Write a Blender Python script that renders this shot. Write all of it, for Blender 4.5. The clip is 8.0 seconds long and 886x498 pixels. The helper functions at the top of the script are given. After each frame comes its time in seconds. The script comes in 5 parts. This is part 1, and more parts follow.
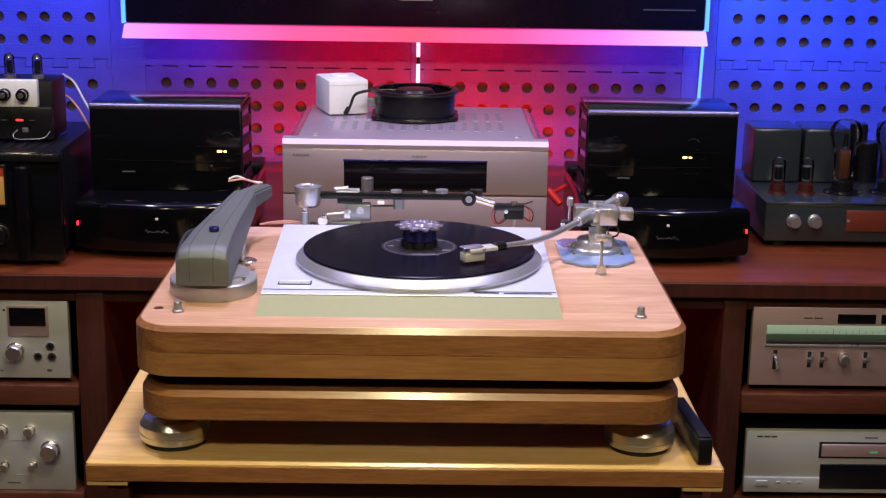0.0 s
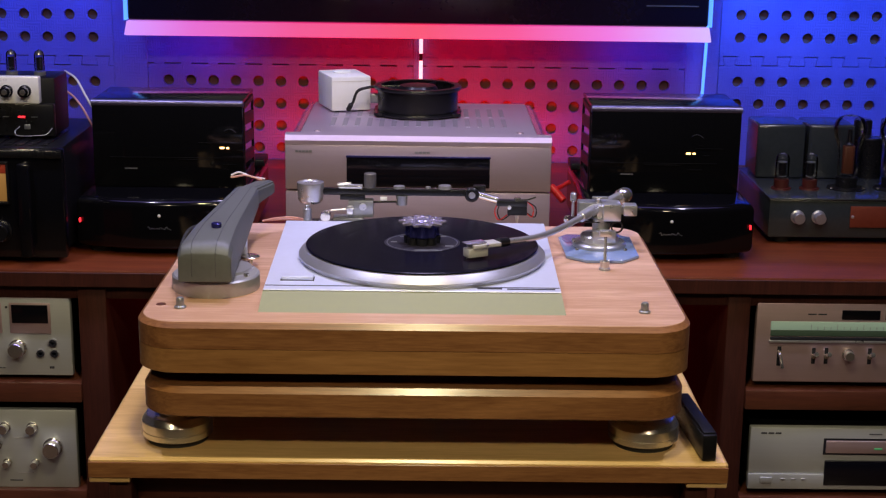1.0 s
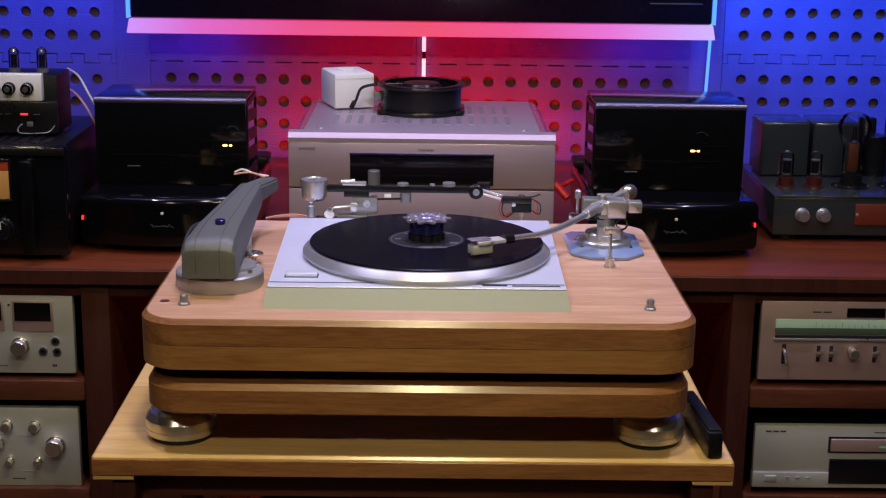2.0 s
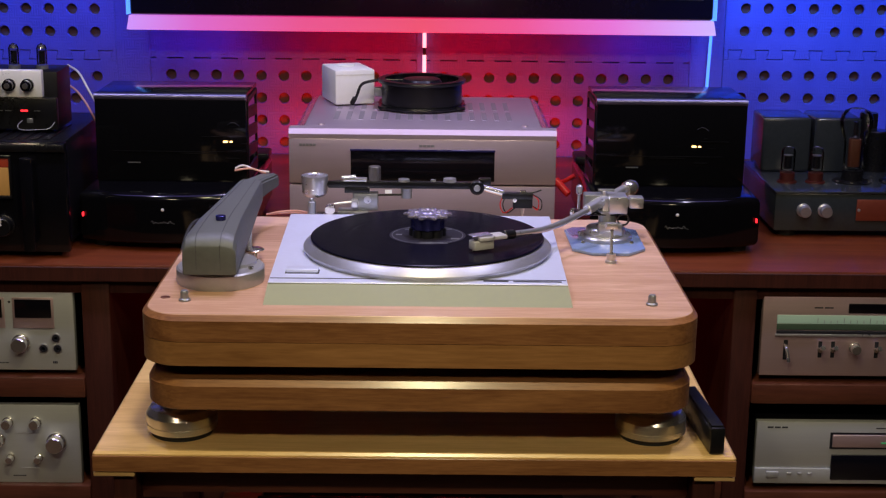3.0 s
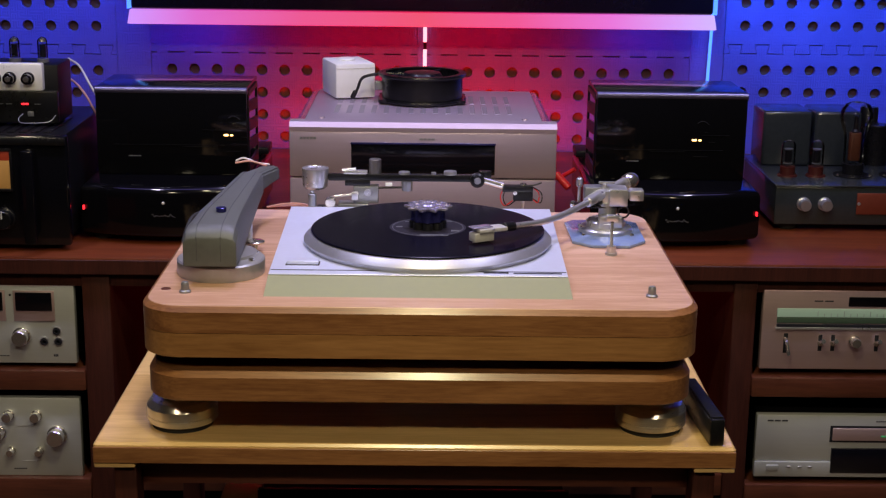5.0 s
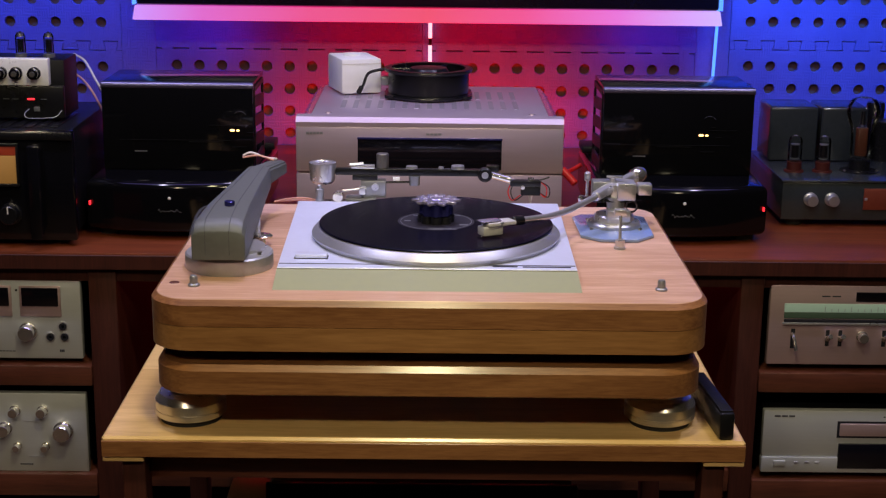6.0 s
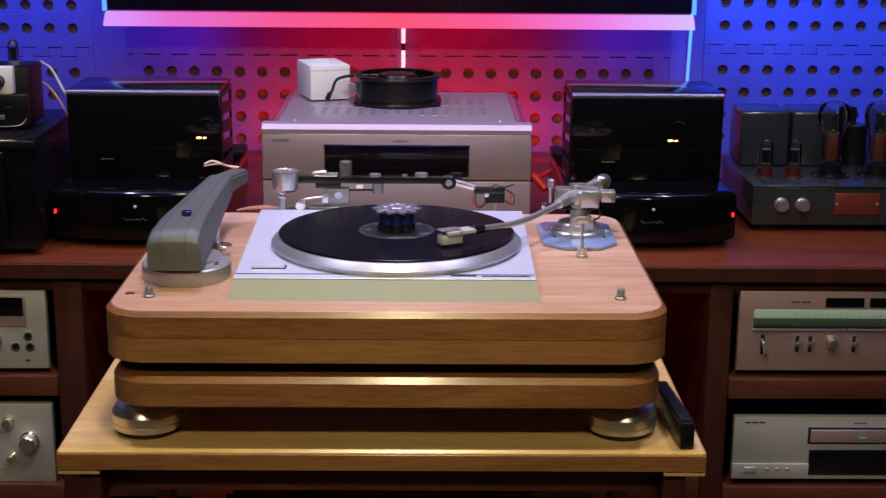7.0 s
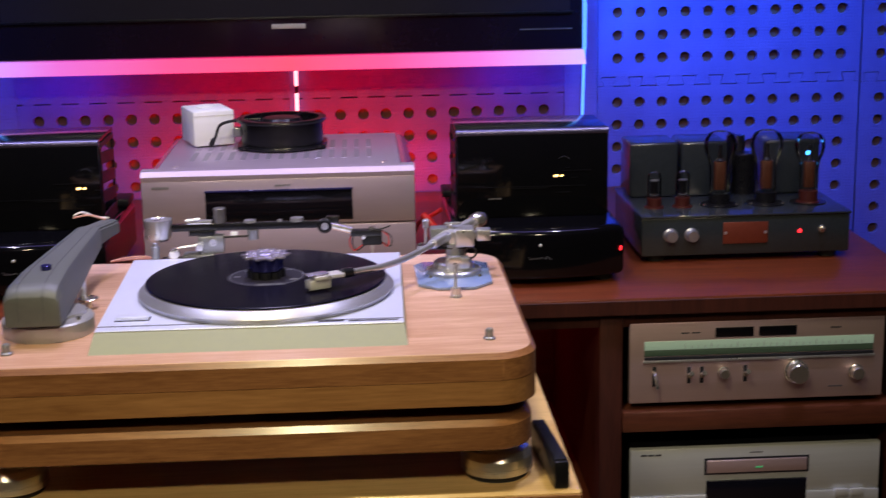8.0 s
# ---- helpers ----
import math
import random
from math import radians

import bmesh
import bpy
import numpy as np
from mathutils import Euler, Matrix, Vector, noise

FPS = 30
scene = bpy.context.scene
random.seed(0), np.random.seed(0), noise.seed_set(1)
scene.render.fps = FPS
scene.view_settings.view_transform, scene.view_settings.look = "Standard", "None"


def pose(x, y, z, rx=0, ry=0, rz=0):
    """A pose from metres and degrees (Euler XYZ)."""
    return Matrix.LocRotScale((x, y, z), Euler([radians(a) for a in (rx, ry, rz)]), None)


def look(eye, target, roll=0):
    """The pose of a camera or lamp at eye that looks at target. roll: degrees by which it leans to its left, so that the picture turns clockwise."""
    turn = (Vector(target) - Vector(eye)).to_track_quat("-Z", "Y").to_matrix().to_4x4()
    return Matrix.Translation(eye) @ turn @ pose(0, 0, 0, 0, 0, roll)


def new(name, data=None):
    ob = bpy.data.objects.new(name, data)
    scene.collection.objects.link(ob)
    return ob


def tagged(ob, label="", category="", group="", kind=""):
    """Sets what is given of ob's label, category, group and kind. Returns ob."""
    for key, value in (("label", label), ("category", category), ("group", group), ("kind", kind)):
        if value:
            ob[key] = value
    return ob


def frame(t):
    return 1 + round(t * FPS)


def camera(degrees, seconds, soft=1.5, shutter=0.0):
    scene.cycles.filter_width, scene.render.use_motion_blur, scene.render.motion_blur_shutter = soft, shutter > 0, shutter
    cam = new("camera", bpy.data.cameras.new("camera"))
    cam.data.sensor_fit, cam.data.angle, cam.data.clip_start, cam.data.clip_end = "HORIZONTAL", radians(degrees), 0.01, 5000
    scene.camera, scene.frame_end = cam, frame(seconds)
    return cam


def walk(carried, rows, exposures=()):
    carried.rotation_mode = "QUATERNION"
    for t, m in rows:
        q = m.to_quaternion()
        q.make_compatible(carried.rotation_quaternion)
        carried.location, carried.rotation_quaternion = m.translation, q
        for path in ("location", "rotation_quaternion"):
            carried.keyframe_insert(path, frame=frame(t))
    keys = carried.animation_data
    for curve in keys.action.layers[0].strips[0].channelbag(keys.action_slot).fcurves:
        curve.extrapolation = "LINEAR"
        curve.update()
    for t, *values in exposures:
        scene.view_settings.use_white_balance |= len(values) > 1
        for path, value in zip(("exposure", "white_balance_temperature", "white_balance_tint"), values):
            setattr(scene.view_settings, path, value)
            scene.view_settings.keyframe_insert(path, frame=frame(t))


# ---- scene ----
cam = camera(33.4, 8.0, soft=1.25, shutter=0.5)
PATH = [
    (0, (0.008, -1.873, 1.408), (0.032, 0.064, 0.911), 0.9),
    (0.5, (0.008, -1.872, 1.405), (0.029, 0.065, 0.908), 0.7),
    (1, (0.008, -1.868, 1.403), (0.028, 0.069, 0.904), 0.8),
    (1.5, (0.005, -1.865, 1.4), (0.024, 0.072, 0.902), 0.8),
    (3, (0.003, -1.859, 1.394), (0.021, 0.077, 0.892), 0.7),
    (3.5, (0.005, -1.859, 1.394), (0.023, 0.077, 0.89), 0.6),
    (4, (0.005, -1.861, 1.393), (0.023, 0.075, 0.888), 0.6),
    (4.5, (0.007, -1.863, 1.392), (0.025, 0.072, 0.887), 0.7),
    (6, (-0.006, -1.861, 1.38), (0.01, 0.074, 0.874), 0.7),
    (6.5, (0.001, -1.859, 1.382), (0.018, 0.076, 0.876), 0.7),
    (7, (0.036, -1.846, 1.386), (0.061, 0.09, 0.882), 0.5),
    (7.5, (0.073, -1.829, 1.384), (0.132, 0.111, 0.9), -0.7),
    (8, (0.125, -1.824, 1.385), (0.231, 0.121, 0.931), -1.0),
]
walk(cam, [(t, look(eye, target, roll)) for t, eye, target, roll in PATH],
     exposures=[(0.0, 0.40), (0.3, 0.33), (0.6, 0.18), (1.0, 0.00), (1.5, -0.10), (3.0, -0.14), (4.5, -0.09), (6.0, -0.10), (7.0, -0.01), (7.5, -0.12), (8.0, 0.18)])

# ---- light ----
world = bpy.data.worlds.new("world")
scene.world = world
world.use_nodes = True
world.node_tree.nodes["Background"].inputs[0].default_value = (0.02, 0.02, 0.03, 1)
world.node_tree.nodes["Background"].inputs[1].default_value = 0.3


def area_lamp(name, eye, target, power, colour, sx, sy, spread=180):
    data = bpy.data.lights.new(name, "AREA")
    data.shape, data.size, data.size_y = "RECTANGLE", sx, sy
    data.energy, data.color, data.spread = power, colour, radians(spread)
    ob = new(name, data)
    ob.matrix_world = look(eye, target)
    return ob


# room lamps behind the viewer, a cool ceiling panel over the turntable, coloured strips behind the television
area_lamp("ceiling_spot_a", (-0.75, -2.4, 2.55), (-0.05, 0.05, 0.80), 3.4, (1.0, 0.84, 0.57), 0.16, 0.16, 88)
area_lamp("ceiling_spot_b", (0.75, -2.4, 2.55), (0.05, 0.05, 0.80), 3.4, (1.0, 0.84, 0.57), 0.16, 0.16, 88)
area_lamp("ceiling_panel", (0.0, 0.55, 2.55), (0.0, 0.12, 0.8), 3.6, (0.70, 0.64, 1.0), 0.30, 0.26, 75)
area_lamp("ceiling_spot_c", (0.0, -0.86, 2.55), (0.0, -0.25, 0.75), 5.2, (1.0, 0.87, 0.50), 0.14, 0.12, 100)
area_lamp("led_cove_ceiling", (0.0, 0.25, 2.62), (0.0, 0.25, 0.0), 5.8, (0.36, 0.28, 1.0), 2.8, 0.40, 120)
area_lamp("ceiling_downlight_a", (-0.85, 0.0, 2.6), (-0.6, 0.1, 0.0), 4.0, (0.80, 0.79, 1.0), 0.09, 0.09, 100)
area_lamp("ceiling_downlight_b", (0.85, 0.0, 2.6), (0.6, 0.1, 0.0), 4.0, (0.80, 0.79, 1.0), 0.09, 0.09, 100)
area_lamp("led_strip_under_screen", (-0.03, 1.33, 1.085), (-0.03, 1.40, 0.8), 0.45, (1.0, 0.005, 0.02), 0.52, 0.03)
for sx in (-1, 1):
    area_lamp("led_bar_end", (-0.018 + sx * 0.50, 1.33, 1.05), (-0.018 + sx * 0.50, 1.41, 0.80), 0.20, (0.06, 0.07, 1.0), 0.20, 0.03)
area_lamp("led_strip_console_back", (-0.01, 1.26, 0.785), (-0.01, 1.43, 0.97), 3.3, (1.0, 0.002, 0.004), 0.66, 0.02)
area_lamp("led_strip_right_edge", (0.59, 1.33, 1.22), (0.95, 1.44, 1.06), 1.0, (0.010, 0.20, 1.0), 0.05, 0.30, 80)
area_lamp("led_strip_left_edge", (-0.62, 1.33, 1.22), (-0.99, 1.44, 1.06), 0.6, (0.010, 0.13, 1.0), 0.05, 0.30, 80)
# Added blue lamps, unseen, hung mid-room to even out the wall's blue.
area_lamp("wall_wash_right", (1.00, 0.35, 2.1), (0.96, 1.43, 1.12), 3.3, (0.004, 0.19, 1.0), 0.55, 0.06, 45)
area_lamp("wall_wash_left", (-1.15, 0.35, 2.1), (-1.10, 1.43, 1.10), 2.1, (0.008, 0.15, 1.0), 0.55, 0.06, 45)
area_lamp("red_room_lamp", (-2.2, -1.6, 0.2), (0.5, 0.5, 0.5), 0.12, (1.0, 0.02, 0.03), 1.4, 0.7)
area_lamp("led_strip_in_recess", (-0.01, 0.90, 0.712), (-0.01, 0.75, 0.2), 0.5, (1.0, 0.01, 0.03), 0.85, 0.02)

# ---- materials ----


def principled(name):
    m = bpy.data.materials.new(name)
    m.use_nodes = True
    return m, m.node_tree.nodes, m.node_tree.links, m.node_tree.nodes["Principled BSDF"]


def surface(name, colour, rough=0.5, metal=0.0, vary=0.12, scale=30.0, bump=0.0, bump_scale=200.0, coat=0.0, stretch=(1, 1, 1), spec=0.5):
    """Paint, metal or plastic with two scales of variation and fine relief."""
    m, n, l, b = principled(name)
    b.inputs["Metallic"].default_value = metal
    b.inputs["Coat Weight"].default_value = coat
    b.inputs["Coat Roughness"].default_value = 0.08
    b.inputs["Specular IOR Level"].default_value = spec
    tc, mp = n.new("ShaderNodeTexCoord"), n.new("ShaderNodeMapping")
    mp.inputs["Scale"].default_value = stretch
    l.new(tc.outputs["Object"], mp.inputs[0])
    big, small = n.new("ShaderNodeTexNoise"), n.new("ShaderNodeTexNoise")
    big.inputs["Scale"].default_value, small.inputs["Scale"].default_value = scale * 0.25, scale * 4
    big.inputs["Detail"].default_value = 3
    for t in (big, small):
        l.new(mp.outputs[0], t.inputs["Vector"])
    mix = n.new("ShaderNodeMath")
    mix.operation = "MULTIPLY_ADD"
    mix.inputs[1].default_value = 0.5
    half = n.new("ShaderNodeMath")
    half.operation = "MULTIPLY"
    half.inputs[1].default_value = 0.5
    l.new(small.outputs[0], half.inputs[0])
    l.new(big.outputs[0], mix.inputs[0])
    l.new(half.outputs[0], mix.inputs[2])
    ramp = n.new("ShaderNodeValToRGB")
    ramp.color_ramp.elements[0].position, ramp.color_ramp.elements[1].position = 0.3, 0.7
    ramp.color_ramp.elements[0].color = (*[c * (1 - vary) for c in colour], 1)
    ramp.color_ramp.elements[1].color = (*[min(1, c * (1 + vary)) for c in colour], 1)
    l.new(mix.outputs[0], ramp.inputs[0])
    l.new(ramp.outputs[0], b.inputs["Base Color"])
    rr = n.new("ShaderNodeMapRange")
    rr.inputs["To Min"].default_value, rr.inputs["To Max"].default_value = rough * 0.8, min(1, rough * 1.25)
    l.new(mix.outputs[0], rr.inputs[0])
    l.new(rr.outputs[0], b.inputs["Roughness"])
    if bump:
        tex, bp = n.new("ShaderNodeTexNoise"), n.new("ShaderNodeBump")
        tex.inputs["Scale"].default_value = bump_scale
        bp.inputs["Strength"].default_value, bp.inputs["Distance"].default_value = bump, 0.001
        l.new(mp.outputs[0], tex.inputs["Vector"])
        l.new(tex.outputs[0], bp.inputs["Height"])
        l.new(bp.outputs[0], b.inputs["Normal"])
    return m


def timber(name, dark, light, rough=0.3, coat=0.4, stave=0.0, grain=1.0, axis=0):
    """Lacquered wood with grain along x (axis 0) or z (axis 2), optionally in glued staves along x."""
    m, n, l, b = principled(name)
    b.inputs["Roughness"].default_value = rough
    b.inputs["Coat Weight"].default_value = coat
    b.inputs["Coat Roughness"].default_value = 0.17
    tc, mp = n.new("ShaderNodeTexCoord"), n.new("ShaderNodeMapping")
    mp.inputs["Scale"].default_value = (2.2, 26, 26) if axis == 0 else (26, 26, 2.2)
    l.new(tc.outputs["Object"], mp.inputs[0])
    src = mp.outputs[0]
    value = None
    if stave:
        sep, div, fl, wn = n.new("ShaderNodeSeparateXYZ"), n.new("ShaderNodeMath"), n.new("ShaderNodeMath"), n.new("ShaderNodeTexWhiteNoise")
        l.new(tc.outputs["Object"], sep.inputs[0])
        div.operation, div.inputs[1].default_value = "DIVIDE", stave
        l.new(sep.outputs["Y"], div.inputs[0])
        fl.operation = "FLOOR"
        l.new(div.outputs[0], fl.inputs[0])
        wn.noise_dimensions = "1D"
        l.new(fl.outputs[0], wn.inputs["W"])
        value = wn
        add = n.new("ShaderNodeVectorMath")
        add.operation = "MULTIPLY_ADD"
        add.inputs[1].default_value = (7, 7, 7)
        l.new(wn.outputs["Color"], add.inputs[0])
        l.new(mp.outputs[0], add.inputs[2])
        src = add.outputs[0]
    coarse, fine = n.new("ShaderNodeTexNoise"), n.new("ShaderNodeTexNoise")
    coarse.inputs["Scale"].default_value, coarse.inputs["Detail"].default_value, coarse.inputs["Distortion"].default_value = 1.1 * grain, 7, 1.4
    fine.inputs["Scale"].default_value, fine.inputs["Detail"].default_value = 11.0 * grain, 6
    coarse.inputs["Roughness"].default_value = fine.inputs["Roughness"].default_value = 0.62
    l.new(src, coarse.inputs["Vector"])
    l.new(src, fine.inputs["Vector"])
    mx = n.new("ShaderNodeMath")
    mx.operation, mx.inputs[1].default_value = "MULTIPLY_ADD", 0.45
    l.new(fine.outputs[0], mx.inputs[0])
    sc = n.new("ShaderNodeMath")
    sc.operation, sc.inputs[1].default_value = "MULTIPLY", 0.55
    l.new(coarse.outputs[0], sc.inputs[0])
    l.new(sc.outputs[0], mx.inputs[2])
    out = mx.outputs[0]
    if value:
        v2 = n.new("ShaderNodeMath")
        v2.operation, v2.inputs[1].default_value = "MULTIPLY_ADD", 0.22
        sub = n.new("ShaderNodeMath")
        sub.operation, sub.inputs[1].default_value = "SUBTRACT", 0.11
        l.new(value.outputs["Value"], v2.inputs[0])
        l.new(out, sub.inputs[0])
        l.new(sub.outputs[0], v2.inputs[2])
        out = v2.outputs[0]
    ramp = n.new("ShaderNodeValToRGB")
    ramp.color_ramp.elements[0].position, ramp.color_ramp.elements[1].position = 0.36, 0.64
    ramp.color_ramp.elements[0].color, ramp.color_ramp.elements[1].color = (*dark, 1), (*light, 1)
    l.new(out, ramp.inputs[0])
    l.new(ramp.outputs[0], b.inputs["Base Color"])
    bp = n.new("ShaderNodeBump")
    bp.inputs["Strength"].default_value, bp.inputs["Distance"].default_value = 0.12, 0.0006
    l.new(fine.outputs[0], bp.inputs["Height"])
    l.new(bp.outputs[0], b.inputs["Normal"])
    return m


def glow(name, colour, strength):
    m, n, l, b = principled(name)
    b.inputs["Base Color"].default_value = (*colour, 1)
    b.inputs["Emission Color"].default_value = (*colour, 1)
    b.inputs["Emission Strength"].default_value = strength
    b.inputs["Roughness"].default_value = 0.4
    return m


def thin_glass(name, tint):
    """A thin clear wall: see-through, with a glossy skin."""
    m, n, l, b = principled(name)
    see, shine, mix, fr = n.new("ShaderNodeBsdfTransparent"), n.new("ShaderNodeBsdfGlossy"), n.new("ShaderNodeMixShader"), n.new("ShaderNodeFresnel")
    see.inputs["Color"].default_value = (*tint, 1)
    shine.inputs["Roughness"].default_value = 0.05
    fr.inputs["IOR"].default_value = 1.3
    l.new(fr.outputs[0], mix.inputs[0])
    l.new(see.outputs[0], mix.inputs[1])
    l.new(shine.outputs[0], mix.inputs[2])
    l.new(mix.outputs[0], n["Material Output"].inputs["Surface"])
    n.remove(b)
    return m


def foam_material():
    """Blue-grey foam with an embossed cross-hatched skin."""
    m, n, l, b = principled("foam")
    tc = n.new("ShaderNodeTexCoord")
    w = []
    for rot, size in ((0, 190), (90, 150)):
        mp, wv = n.new("ShaderNodeMapping"), n.new("ShaderNodeTexWave")
        mp.inputs["Rotation"].default_value = (0, radians(rot), 0)
        wv.inputs["Scale"].default_value, wv.inputs["Distortion"].default_value = size * 0.31, 3.0
        wv.inputs["Detail Scale"].default_value = 0.4
        l.new(tc.outputs["Object"], mp.inputs[0])
        l.new(mp.outputs[0], wv.inputs["Vector"])
        w.append(wv)
    sel, mix = n.new("ShaderNodeTexNoise"), n.new("ShaderNodeMix")
    sel.inputs["Scale"].default_value = 70
    l.new(tc.outputs["Object"], sel.inputs["Vector"])
    st = n.new("ShaderNodeMath")
    st.operation, st.inputs[1].default_value = "GREATER_THAN", 0.5
    l.new(sel.outputs[0], st.inputs[0])
    l.new(st.outputs[0], mix.inputs["Factor"])
    l.new(w[0].outputs["Fac"], mix.inputs["A"])
    l.new(w[1].outputs["Fac"], mix.inputs["B"])
    bp = n.new("ShaderNodeBump")
    bp.inputs["Strength"].default_value, bp.inputs["Distance"].default_value = 0.32, 0.0015
    l.new(mix.outputs["Result"], bp.inputs["Height"])
    l.new(bp.outputs[0], b.inputs["Normal"])
    ns, ramp = n.new("ShaderNodeTexNoise"), n.new("ShaderNodeValToRGB")
    ns.inputs["Scale"].default_value, ns.inputs["Detail"].default_value = 9, 6
    l.new(tc.outputs["Object"], ns.inputs["Vector"])
    ramp.color_ramp.elements[0].position, ramp.color_ramp.elements[1].position = 0.3, 0.7
    ramp.color_ramp.elements[0].color, ramp.color_ramp.elements[1].color = (0.090, 0.070, 0.33, 1), (0.125, 0.095, 0.39, 1)
    l.new(ns.outputs[0], ramp.inputs[0])
    l.new(ramp.outputs[0], b.inputs["Base Color"])
    b.inputs["Roughness"].default_value = 0.65
    return m


def bar_material():
    """Lit acrylic bar: red in the middle, lilac towards both ends."""
    m, n, l, b = principled("lit_acrylic_bar")
    tc, sep, mr, ramp = n.new("ShaderNodeTexCoord"), n.new("ShaderNodeSeparateXYZ"), n.new("ShaderNodeMapRange"), n.new("ShaderNodeValToRGB")
    l.new(tc.outputs["Object"], sep.inputs[0])
    l.new(sep.outputs["X"], mr.inputs[0])
    mr.inputs["From Min"].default_value, mr.inputs["From Max"].default_value = -0.625, 0.625
    l.new(mr.outputs[0], ramp.inputs[0])
    e = ramp.color_ramp.elements
    e[0].position, e[0].color = 0.0, (0.62, 0.27, 0.95, 1)
    e[1].position, e[1].color = 1.0, (0.62, 0.42, 0.95, 1)
    for p, c in ((0.12, (0.72, 0.09, 0.55)), (0.3, (0.82, 0.03, 0.22)), (0.5, (0.86, 0.02, 0.10)), (0.66, (0.86, 0.03, 0.24)), (0.82, (0.80, 0.12, 0.62))):
        x = e.new(p)
        x.color = (*c, 1)
    l.new(ramp.outputs[0], b.inputs["Emission Color"])
    b.inputs["Base Color"].default_value = (0.2, 0.18, 0.22, 1)
    b.inputs["Emission Strength"].default_value = 1.0
    return m


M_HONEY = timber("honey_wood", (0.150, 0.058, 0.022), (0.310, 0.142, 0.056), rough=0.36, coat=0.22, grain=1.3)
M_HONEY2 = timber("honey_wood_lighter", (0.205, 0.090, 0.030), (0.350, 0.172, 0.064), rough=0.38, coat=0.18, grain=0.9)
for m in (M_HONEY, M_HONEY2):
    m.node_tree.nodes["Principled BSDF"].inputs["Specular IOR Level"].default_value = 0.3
# Pale pink tone stands in for cool overhead light on the honey wood.
M_TOPWOOD = timber("staved_wood_lit", (0.47, 0.265, 0.165), (0.72, 0.46, 0.33), rough=0.38, coat=0.25, stave=0.094)
M_TABLE = timber("table_wood", (0.60, 0.365, 0.130), (0.82, 0.555, 0.235), rough=0.28, coat=0.5, stave=0.12)
# Same wood: lighter where the top is lit, darker on uprights in shade.
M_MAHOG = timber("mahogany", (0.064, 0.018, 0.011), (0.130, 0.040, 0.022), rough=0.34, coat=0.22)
M_MAHOGTOP = timber("mahogany_lit_top", (0.100, 0.018, 0.005), (0.185, 0.042, 0.011), rough=0.42, coat=0.12)
M_MAHOGV = timber("mahogany_shaded", (0.032, 0.009, 0.007), (0.068, 0.019, 0.013), rough=0.5, coat=0.0, axis=2)
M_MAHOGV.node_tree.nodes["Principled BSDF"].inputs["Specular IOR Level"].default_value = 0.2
M_FOAM = foam_material()
M_BROWN = surface("brown_board", (0.155, 0.072, 0.048), 0.8, vary=0.2)
M_BLACK = surface("black_gloss", (0.004, 0.004, 0.006), 0.11, vary=0.2, coat=0.1, spec=0.4)
M_MATT = surface("black_matt", (0.0055, 0.0055, 0.008), 0.42, spec=0.28, vary=0.2, bump=0.2, bump_scale=500)
M_PLASTIC = surface("black_plastic", (0.007, 0.007, 0.009), 0.28, vary=0.2, spec=0.4)
M_VINYL = surface("vinyl", (0.004, 0.0035, 0.010), 0.24, vary=0.1, spec=0.13)


def grooved(m, amount):
    """Stretch the gloss across the grooves of a turned or pressed disc."""
    n, l = m.node_tree.nodes, m.node_tree.links
    b = n["Principled BSDF"]
    tg = n.new("ShaderNodeTangent")
    tg.direction_type, tg.axis = "RADIAL", "Z"
    l.new(tg.outputs[0], b.inputs["Tangent"])
    b.inputs["Anisotropic"].default_value = amount
    b.inputs["Anisotropic Rotation"].default_value = 0.25


grooved(M_VINYL, 0.6)
M_PLATTER = surface("turned_platter_rim", (0.52, 0.52, 0.56), 0.44, metal=0.8, vary=0.04, scale=60)
grooved(M_PLATTER, 0.5)
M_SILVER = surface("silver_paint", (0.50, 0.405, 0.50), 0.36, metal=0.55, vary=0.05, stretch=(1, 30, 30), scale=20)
M_BEZEL = surface("bezel_gloss", (0.010, 0.008, 0.020), 0.2, vary=0.2, spec=0.5)
M_TVGLASS = surface("television_glass", (0.013, 0.012, 0.026), 0.3, vary=0.1, spec=0.5)
M_SLOT = surface("vent_shadow_metal", (0.33, 0.29, 0.34), 0.45, metal=0.5, vary=0.1)
M_RAIL = surface("polished_rail", (0.72, 0.64, 0.68), 0.22, metal=0.9, vary=0.05)
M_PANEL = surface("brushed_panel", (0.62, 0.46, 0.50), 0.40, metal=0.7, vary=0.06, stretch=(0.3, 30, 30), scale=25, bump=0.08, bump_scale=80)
M_CREAM = surface("pale_panel", (0.58, 0.60, 0.63), 0.42, metal=0.5, vary=0.05, stretch=(0.3, 30, 30), scale=25)
# Silver in both: top tinted blue for lilac light, front olive for warm light.
M_DECK = surface("deck_paint_cool_tint", (0.67, 0.71, 0.90), 0.33, metal=0.35, vary=0.04, bump=0.05, bump_scale=700)
M_DECKF = surface("deck_front_warm_tint", (0.23, 0.24, 0.115), 0.58, metal=0.1, vary=0.05)
M_ALU = surface("turned_aluminium", (0.56, 0.56, 0.60), 0.30, metal=0.85, vary=0.05, scale=60)
M_SATIN = surface("satin_aluminium", (0.40, 0.40, 0.42), 0.36, metal=0.55, vary=0.06, scale=60)
M_CHROME = surface("chrome", (0.80, 0.77, 0.71), 0.16, metal=0.92, vary=0.04)
M_STEEL = surface("satin_steel", (0.66, 0.66, 0.69), 0.28, metal=0.82, vary=0.08)
M_ARM = surface("grey_hammer_paint", (0.095, 0.102, 0.102), 0.5, metal=0.15, vary=0.12, bump=0.15, bump_scale=400)
